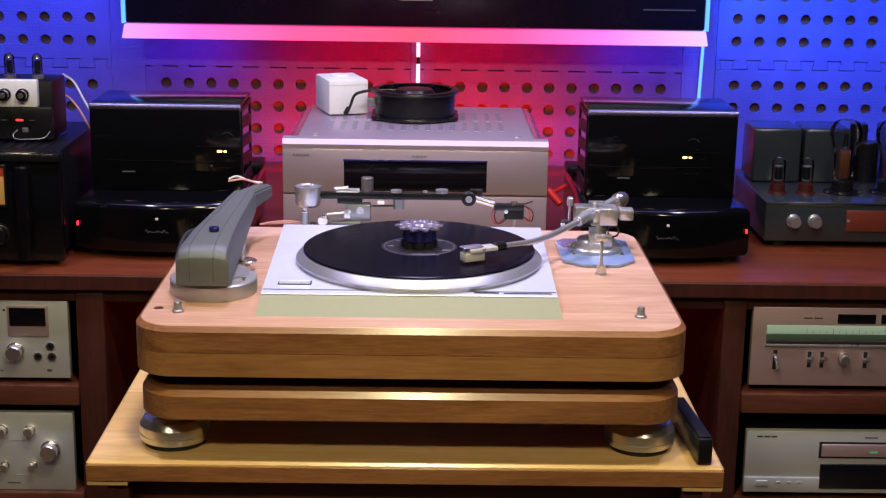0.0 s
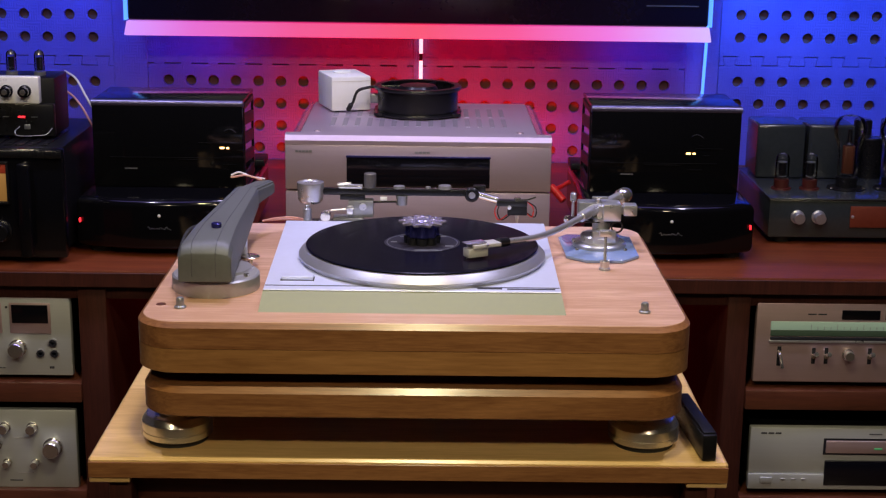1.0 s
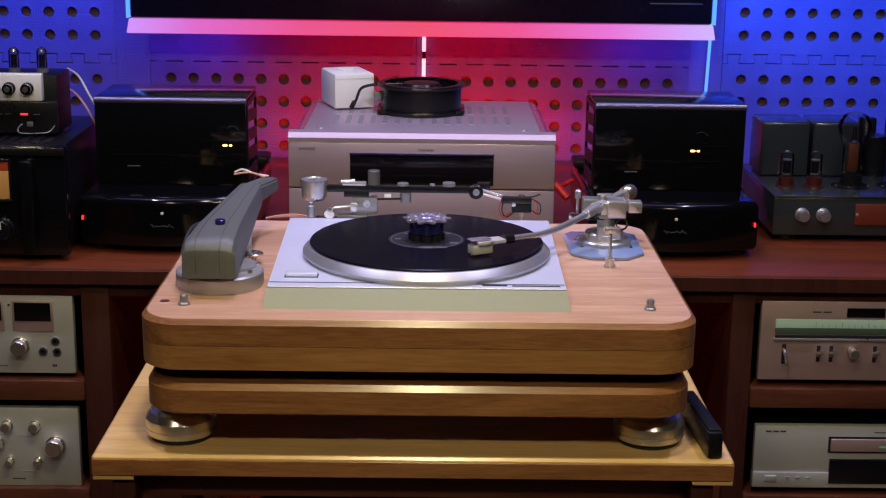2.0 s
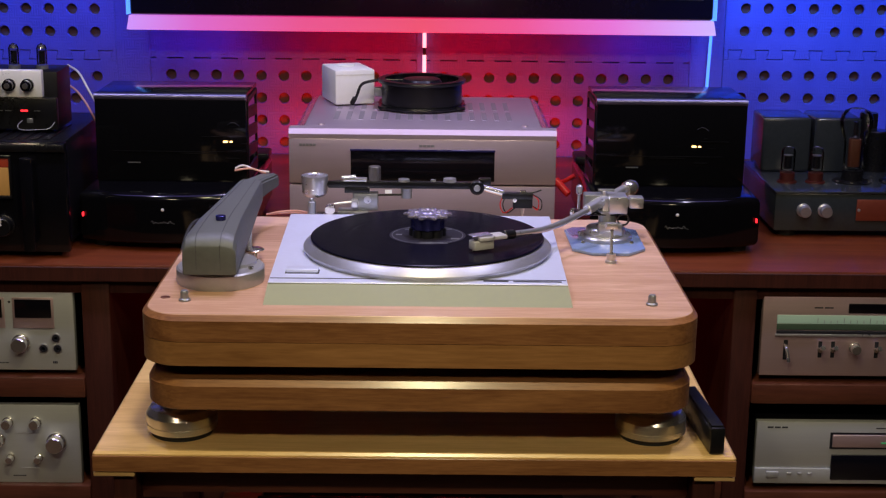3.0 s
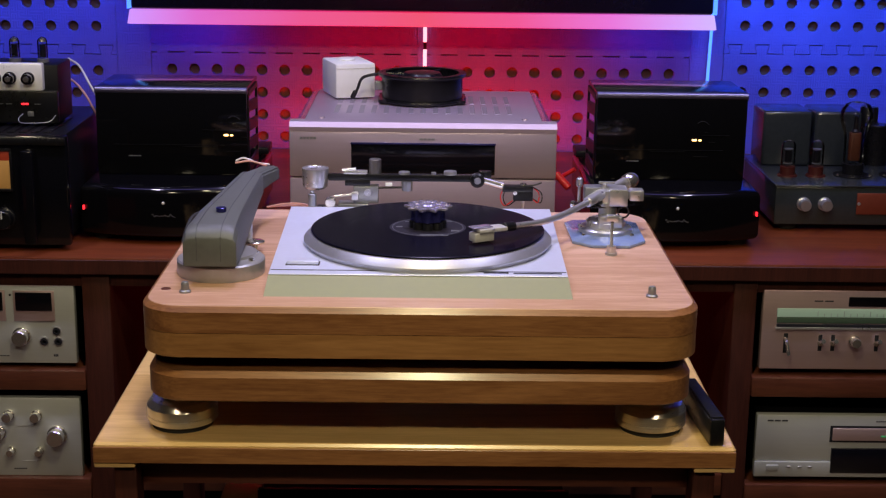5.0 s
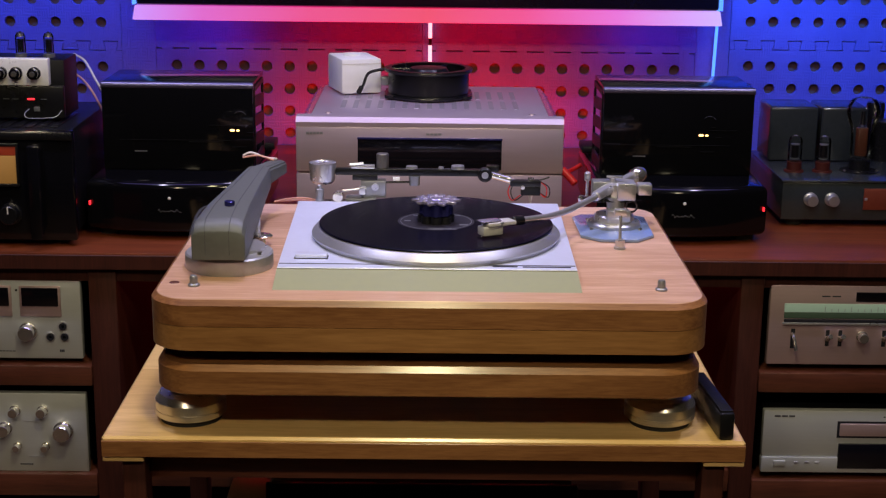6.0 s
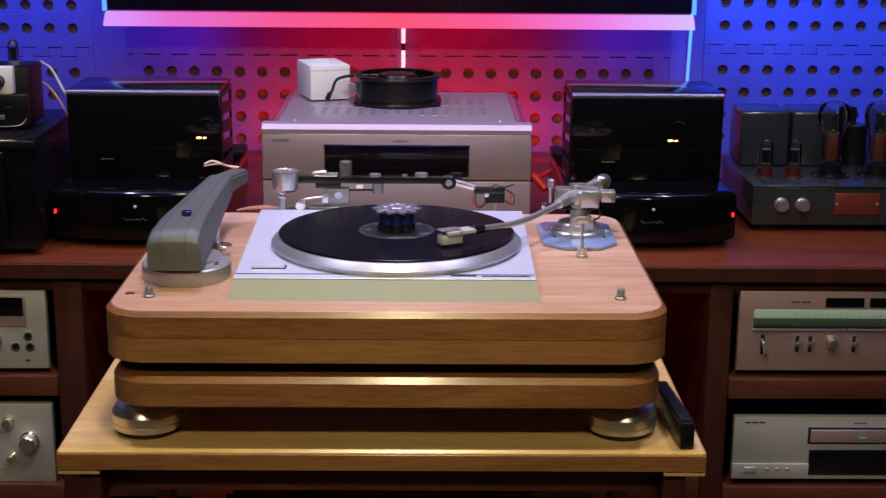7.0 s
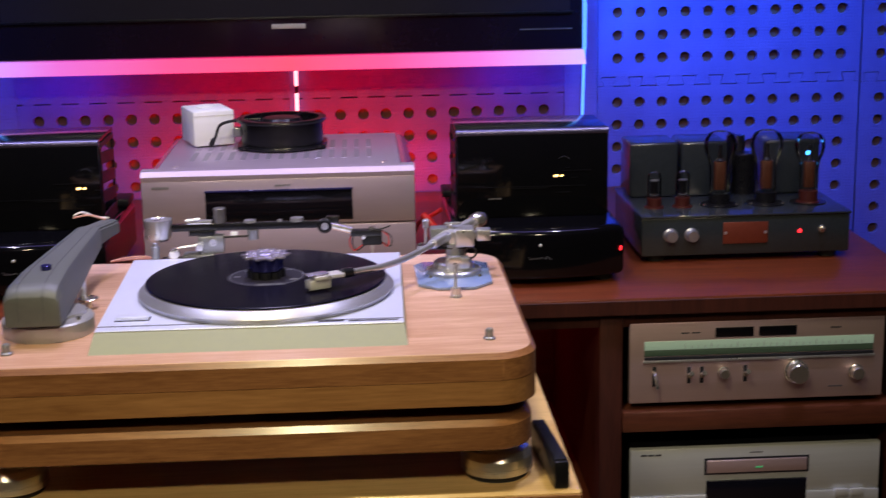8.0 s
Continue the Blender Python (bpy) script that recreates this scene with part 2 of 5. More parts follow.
M_GREY = surface("grey_metal", (0.32, 0.33, 0.35), 0.35, metal=0.7, vary=0.08)
M_RIBBED = surface("dark_ribbed_metal", (0.17, 0.16, 0.155), 0.4, metal=0.7, vary=0.35, scale=60, stretch=(6, 6, 0.3))
M_WHITE = surface("white_plastic", (0.94, 0.95, 0.94), 0.45, vary=0.03)
M_IVORY = surface("ivory_plastic", (0.72, 0.70, 0.66), 0.35, vary=0.04)
M_PALE = surface("pale_grey_metal", (0.50, 0.49, 0.50), 0.4, metal=0.2, vary=0.08)
M_DARKGREEN = surface("dark_grey_enamel", (0.027, 0.033, 0.039), 0.24, metal=0.1, vary=0.15, bump=0.02, bump_scale=600, coat=0.3)
M_REDBASE = surface("red_brown_socket", (0.060, 0.012, 0.009), 0.35, vary=0.1)
M_COPPER = surface("copper_plate", (0.20, 0.042, 0.024), 0.4, metal=0.4, vary=0.12)
M_ANODE = surface("tube_anode", (0.080, 0.022, 0.008), 0.5, spec=0.4, vary=0.15)
M_BLUEGLASS = surface("blue_anodised", (0.03, 0.03, 0.16), 0.2, metal=0.6, vary=0.15)
M_FLOWER = surface("lilac_metal", (0.58, 0.54, 0.84), 0.24, metal=0.8, vary=0.4, scale=90)
M_PINKWIRE = surface("pink_wire", (0.62, 0.33, 0.27), 0.5)
M_WHITEWIRE = surface("white_wire", (0.7, 0.68, 0.68), 0.45)
M_REDWIRE = surface("red_plug", (0.80, 0.03, 0.03), 0.35)
M_FLOOR = timber("floor_wood", (0.06, 0.028, 0.015), (0.11, 0.055, 0.03), rough=0.4, coat=0.1, stave=0.15)
M_PLASTER = surface("plaster", (0.14, 0.13, 0.13), 0.8, vary=0.08, scale=8, bump=0.2)
M_GLASS = thin_glass("tube_glass", (0.90, 0.91, 0.93))
M_SMOKE = surface("smoked_acrylic", (0.004, 0.004, 0.005), 0.07, vary=0.1, spec=0.35)
# Black lip given a blue colour in place of the reflected blue light.
M_LIP = surface("blue_reflection_lip", (0.15, 0.14, 0.26), 0.34, metal=0.85, vary=0.1)
M_ROOF = surface("black_gloss_roof", (0.005, 0.005, 0.008), 0.14, vary=0.15, spec=0.6)
M_LACQ = surface("black_lacquer", (0.003, 0.003, 0.004), 0.085, vary=0.15, spec=0.35)
# Near-white colour stands in for lamp glare on the polished steel.
M_BRIGHT = surface("glare_white_front", (0.92, 0.92, 0.92), 0.28, metal=0.1, vary=0.05)
M_FOOT = surface("brushed_brass_chrome", (0.76, 0.73, 0.65), 0.28, metal=0.9, vary=0.06, stretch=(1, 1, 60), scale=20)
grooved(M_FOOT, 0.6)
M_ACRYL = surface("blue_tinted_acrylic", (0.20, 0.27, 0.46), 0.12, vary=0.1, coat=0.5)
M_DIAL = glow("green_lit_dial", (0.33, 0.46, 0.38), 0.24)
M_DIALLO = glow("green_lit_dial_lower", (0.06, 0.10, 0.075), 0.04)
M_METER = glow("amber_meter", (0.46, 0.24, 0.07), 0.15)
M_METERTOP = glow("red_meter_scale", (0.40, 0.05, 0.025), 0.10)
M_RED = glow("red_led", (1.0, 0.02, 0.03), 2.6)
M_GREEN = glow("green_led", (0.06, 0.34, 0.13), 0.3)
M_BLUESHINE = glow("blue_shine", (0.05, 0.35, 1.0), 4.0)
M_CYAN = glow("blue_lit_acrylic", (0.10, 0.32, 1.0), 1.4)
M_WSTRIP = glow("white_lit_strip", (1.0, 0.62, 0.72), 1.3)
M_BAR = bar_material()
# Glow of the reflections painted as dots on the cage windows.
M_WARMGLINT = glow("warm_glint", (1.0, 0.55, 0.18), 5.0)
M_INK = surface("dark_ink", (0.02, 0.02, 0.028), 0.5, spec=0.15)
M_DIMINK = surface("dim_print", (0.06, 0.06, 0.075), 0.55, spec=0.15)
M_PALEINK = surface("pale_ink", (0.62, 0.62, 0.6), 0.45)
M_SCREEN = surface("dark_screen", (0.005, 0.005, 0.009), 0.1, vary=0.1)
M_LABEL = surface("dark_label_paper", (0.011, 0.009, 0.018), 0.5, spec=0.4)
M_RUBBER = surface("rubber", (0.012, 0.012, 0.012), 0.7)

# ---- mesh helpers ----


def thing(name, label, category, at=(0, 0, 0), rz=0, group=""):
    ob = new(name)
    ob.matrix_world = pose(*at, 0, 0, rz)
    ob.empty_display_size = 0.05
    return tagged(ob, label, category, group)


def mesh_of(name, bm, material, smooth=35):
    me = bpy.data.meshes.new(name)
    bmesh.ops.recalc_face_normals(bm, faces=bm.faces)
    for e in bm.edges:
        e.smooth = len(e.link_faces) == 2 and e.calc_face_angle(3.2) < radians(smooth)
    for f in bm.faces:
        f.smooth = True
    bm.to_mesh(me)
    bm.free()
    me.materials.append(material)
    return me


def part(name, bm, material, parent, label="", smooth=35):
    ob = new(name, mesh_of(name, bm, material, smooth))
    ob.parent = parent
    if label:
        tagged(ob, label)
    return ob


def solo(name, bm, material, label="", category="", kind="", group=""):
    return tagged(new(name, mesh_of(name, bm, material)), label, category, group, kind)


def box(x0, x1, y0, y1, z0, z1, bevel=0.0, seg=2, bm=None):
    own = bmesh.new()
    bmesh.ops.create_cube(own, size=1)
    for v in own.verts:
        v.co = Vector(((x0 + x1) / 2 + v.co.x * (x1 - x0), (y0 + y1) / 2 + v.co.y * (y1 - y0), (z0 + z1) / 2 + v.co.z * (z1 - z0)))
    if bevel:
        bmesh.ops.bevel(own, geom=own.edges[:], offset=bevel, segments=seg, affect="EDGES", profile=0.5)
    return merge(own, bm)


def merge(own, bm):
    if bm is None:
        return own
    me = bpy.data.meshes.new("tmp")
    own.to_mesh(me)
    own.free()
    bm.from_mesh(me)
    bpy.data.meshes.remove(me)
    return bm


def lathe(profile, seg=40, at=(0, 0, 0), axis="Z", bm=None, turn=None, caps=True):
    """Turn (radius, height) pairs round an axis."""
    own = bmesh.new()
    rings = []
    for r, h in profile:
        if r < 1e-6:
            rings.append([own.verts.new((0, 0, h))])
        else:
            rings.append([own.verts.new((r * math.cos(2 * math.pi * i / seg), r * math.sin(2 * math.pi * i / seg), h)) for i in range(seg)])
    for a, b in zip(rings, rings[1:]):
        for i in range(seg):
            j = (i + 1) % seg
            if len(a) == 1 and len(b) == 1:
                continue
            if len(a) == 1:
                own.faces.new((a[0], b[i], b[j]))
            elif len(b) == 1:
                own.faces.new((a[i], a[j], b[0]))
            else:
                own.faces.new((a[i], a[j], b[j], b[i]))
    for ring in (rings[0], rings[-1]):
        if caps and len(ring) > 2 and profile[0] != profile[-1]:
            own.faces.new(ring)
    m = {"Z": Matrix(), "X": pose(0, 0, 0, 0, 90, 0), "Y": pose(0, 0, 0, 90, 0, 0)}[axis]
    if turn is not None:
        m = turn
    own.transform(Matrix.Translation(at) @ m)
    return merge(own, bm)


def rod(r, a, b, seg=16, bevel=0.0, bm=None, r2=None):
    """A round bar from a to b, which may taper to r2."""
    a, b = Vector(a), Vector(b)
    d = b - a
    h = d.length
    r2 = r if r2 is None else r2
    pro = [(0, 0), (r - bevel, 0), (r, bevel), (r2, h - bevel), (r2 - bevel, h), (0, h)] if bevel else [(0, 0), (r, 0), (r2, h), (0, h)]
    return lathe(pro, seg, a, bm=bm, turn=d.to_track_quat("Z", "Y").to_matrix().to_4x4())


def smooth_path(points, n=10):
    """Catmull-Rom through the points."""
    p = [Vector(q) for q in points]
    p = [p[0] * 2 - p[1], *p, p[-1] * 2 - p[-2]]
    out = []
    for i in range(1, len(p) - 2):
        for k in range(n):
            t = k / n
            out.append(0.5 * ((2 * p[i]) + (p[i + 1] - p[i - 1]) * t + (2 * p[i - 1] - 5 * p[i] + 4 * p[i + 1] - p[i + 2]) * t * t + (3 * p[i] - p[i - 1] - 3 * p[i + 1] + p[i + 2]) * t ** 3))
    return out + [p[-2]]


def tube(points, r, seg=8, n=8, bm=None):
    own = bmesh.new()
    path = smooth_path(points, n)
    rings = []
    for i, c in enumerate(path):
        d = (path[min(i + 1, len(path) - 1)] - path[max(i - 1, 0)]).normalized()
        q = d.to_track_quat("Z", "Y")
        rings.append([own.verts.new(c + q @ Vector((r * math.cos(2 * math.pi * k / seg), r * math.sin(2 * math.pi * k / seg), 0))) for k in range(seg)])
    for a, b in zip(rings, rings[1:]):
        for k in range(seg):
            own.faces.new((a[k], a[(k + 1) % seg], b[(k + 1) % seg], b[k]))
    own.faces.new(rings[0])
    own.faces.new(rings[-1])
    return merge(own, bm)


def inset(outline, d):
    """The outline moved inwards by d, with mitred corners."""
    n = len(outline)
    turn = sum(outline[i][0] * outline[(i + 1) % n][1] - outline[(i + 1) % n][0] * outline[i][1] for i in range(n))
    sign = 1 if turn > 0 else -1
    out = []
    for i in range(n):
        p, a, c = Vector(outline[i]), Vector(outline[i - 1]), Vector(outline[(i + 1) % n])
        u, w = (p - a).normalized(), (c - p).normalized()
        nu, nw = Vector((-u.y, u.x)) * sign, Vector((-w.y, w.x)) * sign
        m = (nu + nw)
        m = m / max(0.3, m.dot(nu))
        q = p + m * d
        out.append((q.x, q.y))
    return out


def prism(outline, z0, z1, bevel=0.0, seg=2, bm=None, m=None, foot=None):
    """Extrude a flat (x, y) outline from z0 to z1; bevel chamfers (seg 1) or rounds the top and bottom rims."""
    own = bmesh.new()
    levels = [(z0, 0.0), (z1, 0.0)]
    if bevel:
        foot = bevel if foot is None else foot
        arc = [((1 - math.sin(math.pi / 2 * k / seg)), (1 - math.cos(math.pi / 2 * k / seg))) for k in range(seg + 1)]
        levels = [(z0 + foot * h, foot * d) for d, h in arc] + [(z1 - bevel * h, bevel * d) for d, h in arc[::-1]]
    rings = [[own.verts.new((x, y, z)) for x, y in (inset(outline, d) if d else outline)] for z, d in levels]
    own.faces.new(rings[0][::-1])
    own.faces.new(rings[-1])
    for lo, hi in zip(rings, rings[1:]):
        for i in range(len(lo)):
            j = (i + 1) % len(lo)
            own.faces.new((lo[i], lo[j], hi[j], hi[i]))
    if m is not None:
        own.transform(m)
    return merge(own, bm)


def rounded(x0, x1, y0, y1, r, n=8):
    out = []
    for cx, cy, a0 in ((x1 - r, y1 - r, 0), (x0 + r, y1 - r, 90), (x0 + r, y0 + r, 180), (x1 - r, y0 + r, 270)):
        for k in range(n + 1):
            a = radians(a0 + 90 * k / n)
            out.append((cx + r * math.cos(a), cy + r * math.sin(a)))
    return out


# faces in the x-z plane that look towards -y
UP = pose(0, 0, 0, 90, 0, 0)


def knob(parent, x, y, z, r, depth, material=None, name="knob", label="", skirt=True):
    pro = [(0, 0), (r, 0), (r, depth * 0.25), (r * 0.86, depth * 0.3), (r * 0.84, depth * 0.93), (r * 0.76, depth), (0, depth)] if skirt else [(0, 0), (r, 0), (r, depth * 0.9), (r * 0.9, depth), (0, depth)]
    bm = lathe(pro, 24, (x, y, z), "Y")
    return part(name, bm, material or M_CHROME, parent, label)


def text_bars(parent, x, y, z, width, height, count, material=None, name="marking"):
    """Unreadable lettering as a row of small raised bars on a face that looks towards -y."""
    bm = bmesh.new()
    w = width / count
    for i in range(count):
        box(x + i * w, x + (i + 0.82) * w, y - 0.0006, y + 0.0004, z, z + height, bm=bm)
    return part(name, bm, material or M_DIMINK, parent)

# ---- the room ----
solo("floor", box(-2.7, 2.7, -4.1, 1.55, -0.1, 0), M_FLOOR, "dark wooden floor boards", "floor", "structure")
solo("ceiling", box(-2.7, 2.7, -4.1, 1.55, 2.7, 2.8), M_PLASTER, "plain ceiling", "ceiling", "structure")
wall = solo("wall_north", box(-2.7, 2.7, 1.432, 1.55, 0, 2.7), M_BROWN, "brown board wall covered with perforated foam mats", "wall", "structure")
solo("wall_south", box(-2.7, 2.7, -4.2, -4.1, 0, 2.7), M_PLASTER, "plain plaster wall", "wall", "structure")
solo("wall_east", box(2.7, 2.8, -4.1, 1.55, 0, 2.7), M_PLASTER, "plain plaster wall", "wall", "structure")
solo("wall_west", box(-2.8, -2.7, -4.1, 1.55, 0, 2.7), M_PLASTER, "plain plaster wall", "wall", "structure")

# ---- television on the wall ----
tv = thing("television", "black flat television with a lit acrylic lower edge", "television", (-0.018, 1.27, 1.045))
part("back_cover", box(-0.58, 0.58, 0.035, 0.07, 0.08, 0.72, 0.01), M_MATT, tv)
part("bezel", box(-0.613, 0.613, -0.002, 0.035, 0.040, 0.78, 0.006), M_BEZEL, tv, "glossy black bezel")
part("screen", box(-0.585, 0.585, -0.006, -0.003, 0.121, 0.74), M_TVGLASS, tv, "dark switched-off screen")
bm = bmesh.new()
ring_lo = [bm.verts.new(p) for p in ((-0.6195, -0.010, 0.010), (0.6195, -0.010, 0.010), (0.6195, 0.02, 0.006), (-0.6195, 0.02, 0.006))]
ring_hi = [bm.verts.new(p) for p in ((-0.615, -0.004, 0.038), (0.615, -0.004, 0.038), (0.615, 0.02, 0.038), (-0.615, 0.02, 0.038))]
bm.faces.new(ring_lo)
bm.faces.new(ring_hi)
for i in range(4):
    bm.faces.new((ring_lo[i], ring_lo[(i + 1) % 4], ring_hi[(i + 1) % 4], ring_hi[i]))
part("light_bar", bm, M_BAR, tv, "glowing pink and red acrylic bar")
for s in (-1, 1):
    bm = prism([(s * 0.6155, -0.003), (s * 0.6195, -0.008), (s * 0.6205, 0.02), (s * 0.6155, 0.02)], 0.0405, 0.26)
    part("side_light", bm, M_CYAN, tv, "glowing blue edge")
part("screen_trim", box(-0.592, 0.592, -0.008, -0.002, 0.1155, 0.1205, 0.001), M_PLASTIC, tv)
part("brand_mark", box(-0.035, 0.035, -0.0045, -0.0025, 0.096, 0.106, 0.001), M_PALEINK, tv, "pale plain maker's mark")
# Grey line painted in for a reflection on the bezel.
part("reflection_line", box(0.48, 0.59, -0.004, -0.0025, 0.083, 0.085), M_GREY, tv)
part("wall_bracket", box(-0.2, 0.2, 0.07, 0.158, 0.25, 0.55, 0.004), M_MATT, tv)

strip = thing("light_strip", "white glowing cable strip hanging from the television", "light strip", (-0.013, 1.405, 0.90))
part("segment", box(-0.004, 0.004, -0.003, 0.004, 0.106, 0.155, 0.001), M_WSTRIP, strip)
part("segment", box(-0.004, 0.004, -0.003, 0.004, 0.020, 0.090, 0.001), M_WSTRIP, strip)
part("joint", box(-0.0035, 0.0035, -0.002, 0.004, 0.090, 0.106, 0.001), M_MATT, strip)
strip2 = thing("light_strip", "blue glowing vertical strip beside the television", "light strip", (0.612, 1.398, 0.85))
part("strip", prism([(-0.0025, -0.004), (0.0025, -0.004), (0.0025, 0.006), (-0.0025, 0.006)], 0, 0.32, m=pose(0, 0, 0, 0, 1.5, 0)), M_CYAN, strip2)

# ---- mahogany console ----
console = thing("console", "long dark mahogany hi-fi console with open shelves", "console", (0, 0.43, 0))
part("worktop", box(-1.10, 1.052, 0.003, 0.955, 0.740, 0.768, 0.003), M_MAHOGTOP, console, "polished mahogany worktop")
# Thin proud strip puts shade into the worktop's front face.
part("worktop_edge_shade", box(-1.099, 1.051, 0.0, 0.0028, 0.7405, 0.7645, 0.0008, 1), M_MAHOGV, console, "worktop front edge darkened as shade")
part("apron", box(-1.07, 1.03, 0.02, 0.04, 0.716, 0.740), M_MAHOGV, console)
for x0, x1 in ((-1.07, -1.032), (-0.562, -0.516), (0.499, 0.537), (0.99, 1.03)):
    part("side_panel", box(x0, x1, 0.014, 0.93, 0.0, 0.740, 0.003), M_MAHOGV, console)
for x0, x1 in ((-1.032, -0.562), (0.537, 0.99)):
    for z0, z1 in ((0.538, 0.573), (0.342, 0.382), (0.06, 0.10)):
        part("shelf", box(x0, x1, 0.010, 0.9, z0, z1, 0.003), M_MAHOG, console)
    part("back_panel", box(x0, x1, 0.90, 0.915, 0.06, 0.74), M_MAHOG, console)
part("shelf", box(-0.516, 0.499, 0.016, 0.6, 0.358, 0.398, 0.003), M_MAHOG, console)
part("back_panel", box(-0.516, 0.499, 0.58, 0.60, 0.0, 0.74), M_MAHOG, console)
part("plinth", box(-1.06, 1.02, 0.05, 0.9, 0.0, 0.06), M_MAHOG, console)

# ---- tuner ----
tuner = thing("tuner", "silver vintage radio tuner with a green-lit dial on a shelf", "tuner", (0.549, 0.449, 0.573))
part("case", box(0.006, 0.414, 0.014, 0.36, 0.016, 0.144, 0.003), M_MATT, tuner)
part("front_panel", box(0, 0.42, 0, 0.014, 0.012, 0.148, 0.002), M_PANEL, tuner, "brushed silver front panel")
part("dial_window", box(0.024, 0.402, -0.002, 0.004, 0.1025, 0.117, 0.001), M_DIAL, tuner, "green-lit tuning dial")
part("dial_lower_glass", box(0.024, 0.402, -0.0018, 0.004, 0.092, 0.102, 0.0008), M_DIALLO, tuner)
part("dial_pointer_rail", box(0.024, 0.402, -0.004, 0.0, 0.086, 0.0905, 0.0005), M_INK, tuner)
part("dial_trim", box(0.022, 0.404, -0.005, 0.0, 0.0815, 0.0855, 0.0008), M_STEEL, tuner)
bm = bmesh.new()
for i in range(28):
    x = 0.09 + i * 0.0108
    box(x, x + 0.0009, -0.0026, -0.0018, 0.104, 0.109 + 0.004 * (i % 4 == 0), bm=bm)
part("dial_scale", bm, M_GREY, tuner)
for x0, x1 in ((0.140, 0.203), (0.212, 0.274)):
    part("meter", box(x0, x1, -0.0015, 0.004, 0.121, 0.137, 0.0008), M_SCREEN, tuner, "dark unlit meter window")
part("lever", tube([(0.040, -0.001, 0.066), (0.0405, -0.010, 0.062), (0.042, -0.017, 0.050), (0.043, -0.019, 0.042)], 0.0030, 10), M_CHROME, tuner, "bent chrome lever")
for x in (0.098, 0.119, 0.191):
    part("slot", box(x - 0.0032, x + 0.0032, -0.0008, 0.002, 0.044, 0.072, 0.0006), M_INK, tuner)
    bm = rod(0.0030, (x, 0.001, 0.058), (x + 0.001, -0.018, 0.066), 12, 0.0008, r2=0.0042)
    lathe([(0, 0), (0.0050, 0), (0.0046, 0.003), (0, 0.0034)], 14, (x, -0.0008, 0.058), "Y", bm=bm)
    part("toggle", bm, M_CHROME, tuner, "small chrome toggle")
part("slot", box(0.0375, 0.0445, -0.0008, 0.002, 0.040, 0.074, 0.0006), M_INK, tuner)
knob(tuner, 0.154, 0, 0.062, 0.0095, 0.018)
knob(tuner, 0.274, 0, 0.060, 0.020, 0.026, label="large turned tuning knob")
knob(tuner, 0.374, 0, 0.056, 0.0125, 0.02)
text_bars(tuner, 0.084, 0, 0.1285, 0.034, 0.0022, 2)
text_bars(tuner, 0.330, 0, 0.130, 0.018, 0.003, 4)
text_bars(tuner, 0.330, 0, 0.030, 0.024, 0.002, 5)
for x in (0.05, 0.37):
    part("foot", lathe([(0, 0), (0.014, 0), (0.016, 0.016), (0, 0.016)], 16, (x, 0.05, 0)), M_RUBBER, tuner)

# ---- CD player ----
cd = thing("cd_player", "champagne silver CD player with a dark display on a shelf", "cd player", (0.552, 0.449, 0.382))
part("case", box(0.004, 0.416, 0.014, 0.34, 0.014, 0.119, 0.003), M_MATT, cd)
part("front_panel", box(0, 0.42, 0, 0.014, 0.040, 0.122, 0.002), M_CREAM, cd, "champagne silver front panel")
part("lower_panel", box(0, 0.42, -0.003, 0.014, 0.012, 0.0395, 0.002), M_CREAM, cd)
part("disc_tray", box(0.128, 0.296, -0.004, 0.004, 0.078, 0.100, 0.0012), M_PANEL, cd, "closed disc drawer")
part("tray_gap", box(0.124, 0.300, -0.001, 0.003, 0.0745, 0.1035), M_INK, cd)
part("display", box(0.128, 0.296, -0.0045, 0.004, 0.020, 0.064, 0.001), M_SCREEN, cd, "dark display window")
part("power_button", box(0.020, 0.040, -0.006, 0.0, 0.024, 0.034, 0.001), M_CREAM, cd)
for x in (0.055, 0.073, 0.090):
    part("button", box(x, x + 0.007, -0.005, 0.0, 0.030, 0.032, 0.0004), M_STEEL, cd)
for x in (0.345, 0.372):
    part("button", box(x, x + 0.022, -0.006, 0.0, 0.030, 0.042, 0.001), M_CREAM, cd)
part("disc_lamp", box(0.209, 0.222, -0.0048, -0.003, 0.085, 0.088, 0.0004), M_GREEN, cd, "small green lamp")
text_bars(cd, 0.018, 0, 0.1105, 0.036, 0.0028, 3)
text_bars(cd, 0.200, 0, 0.1105, 0.022, 0.002, 6)
for x in (0.05, 0.37):
    part("foot", lathe([(0, 0), (0.018, 0), (0.018, 0.012), (0, 0.012)], 16, (x, 0.05, 0)), M_RUBBER, cd)

# ---- cassette deck and amplifier on the other side ----
deck = thing("cassette_deck", "pale silver tape unit with two dark windows on a shelf", "tape deck", (-0.577, 0.451, 0.572))
part("case", box(-0.414, -0.006, 0.014, 0.34, 0.012, 0.142, 0.003), M_MATT, deck)
part("front_panel", box(-0.42, 0, 0, 0.014, 0.010, 0.145, 0.002), M_CREAM, deck, "pale silver front panel")
for x1 in (-0.032, -0.112):
    part("window_trim", box(x1 - 0.067, x1, -0.003, 0.0, 0.083, 0.135, 0.001), M_PANEL, deck)
    part("window", box(x1 - 0.063, x1 - 0.004, -0.0045, -0.002, 0.101, 0.132, 0.0008), M_SCREEN, deck, "dark meter window")
knob(deck, -0.088, 0, 0.058, 0.015, 0.022, label="turned metal knob")
knob(deck, -0.150, 0, 0.058, 0.015, 0.022)
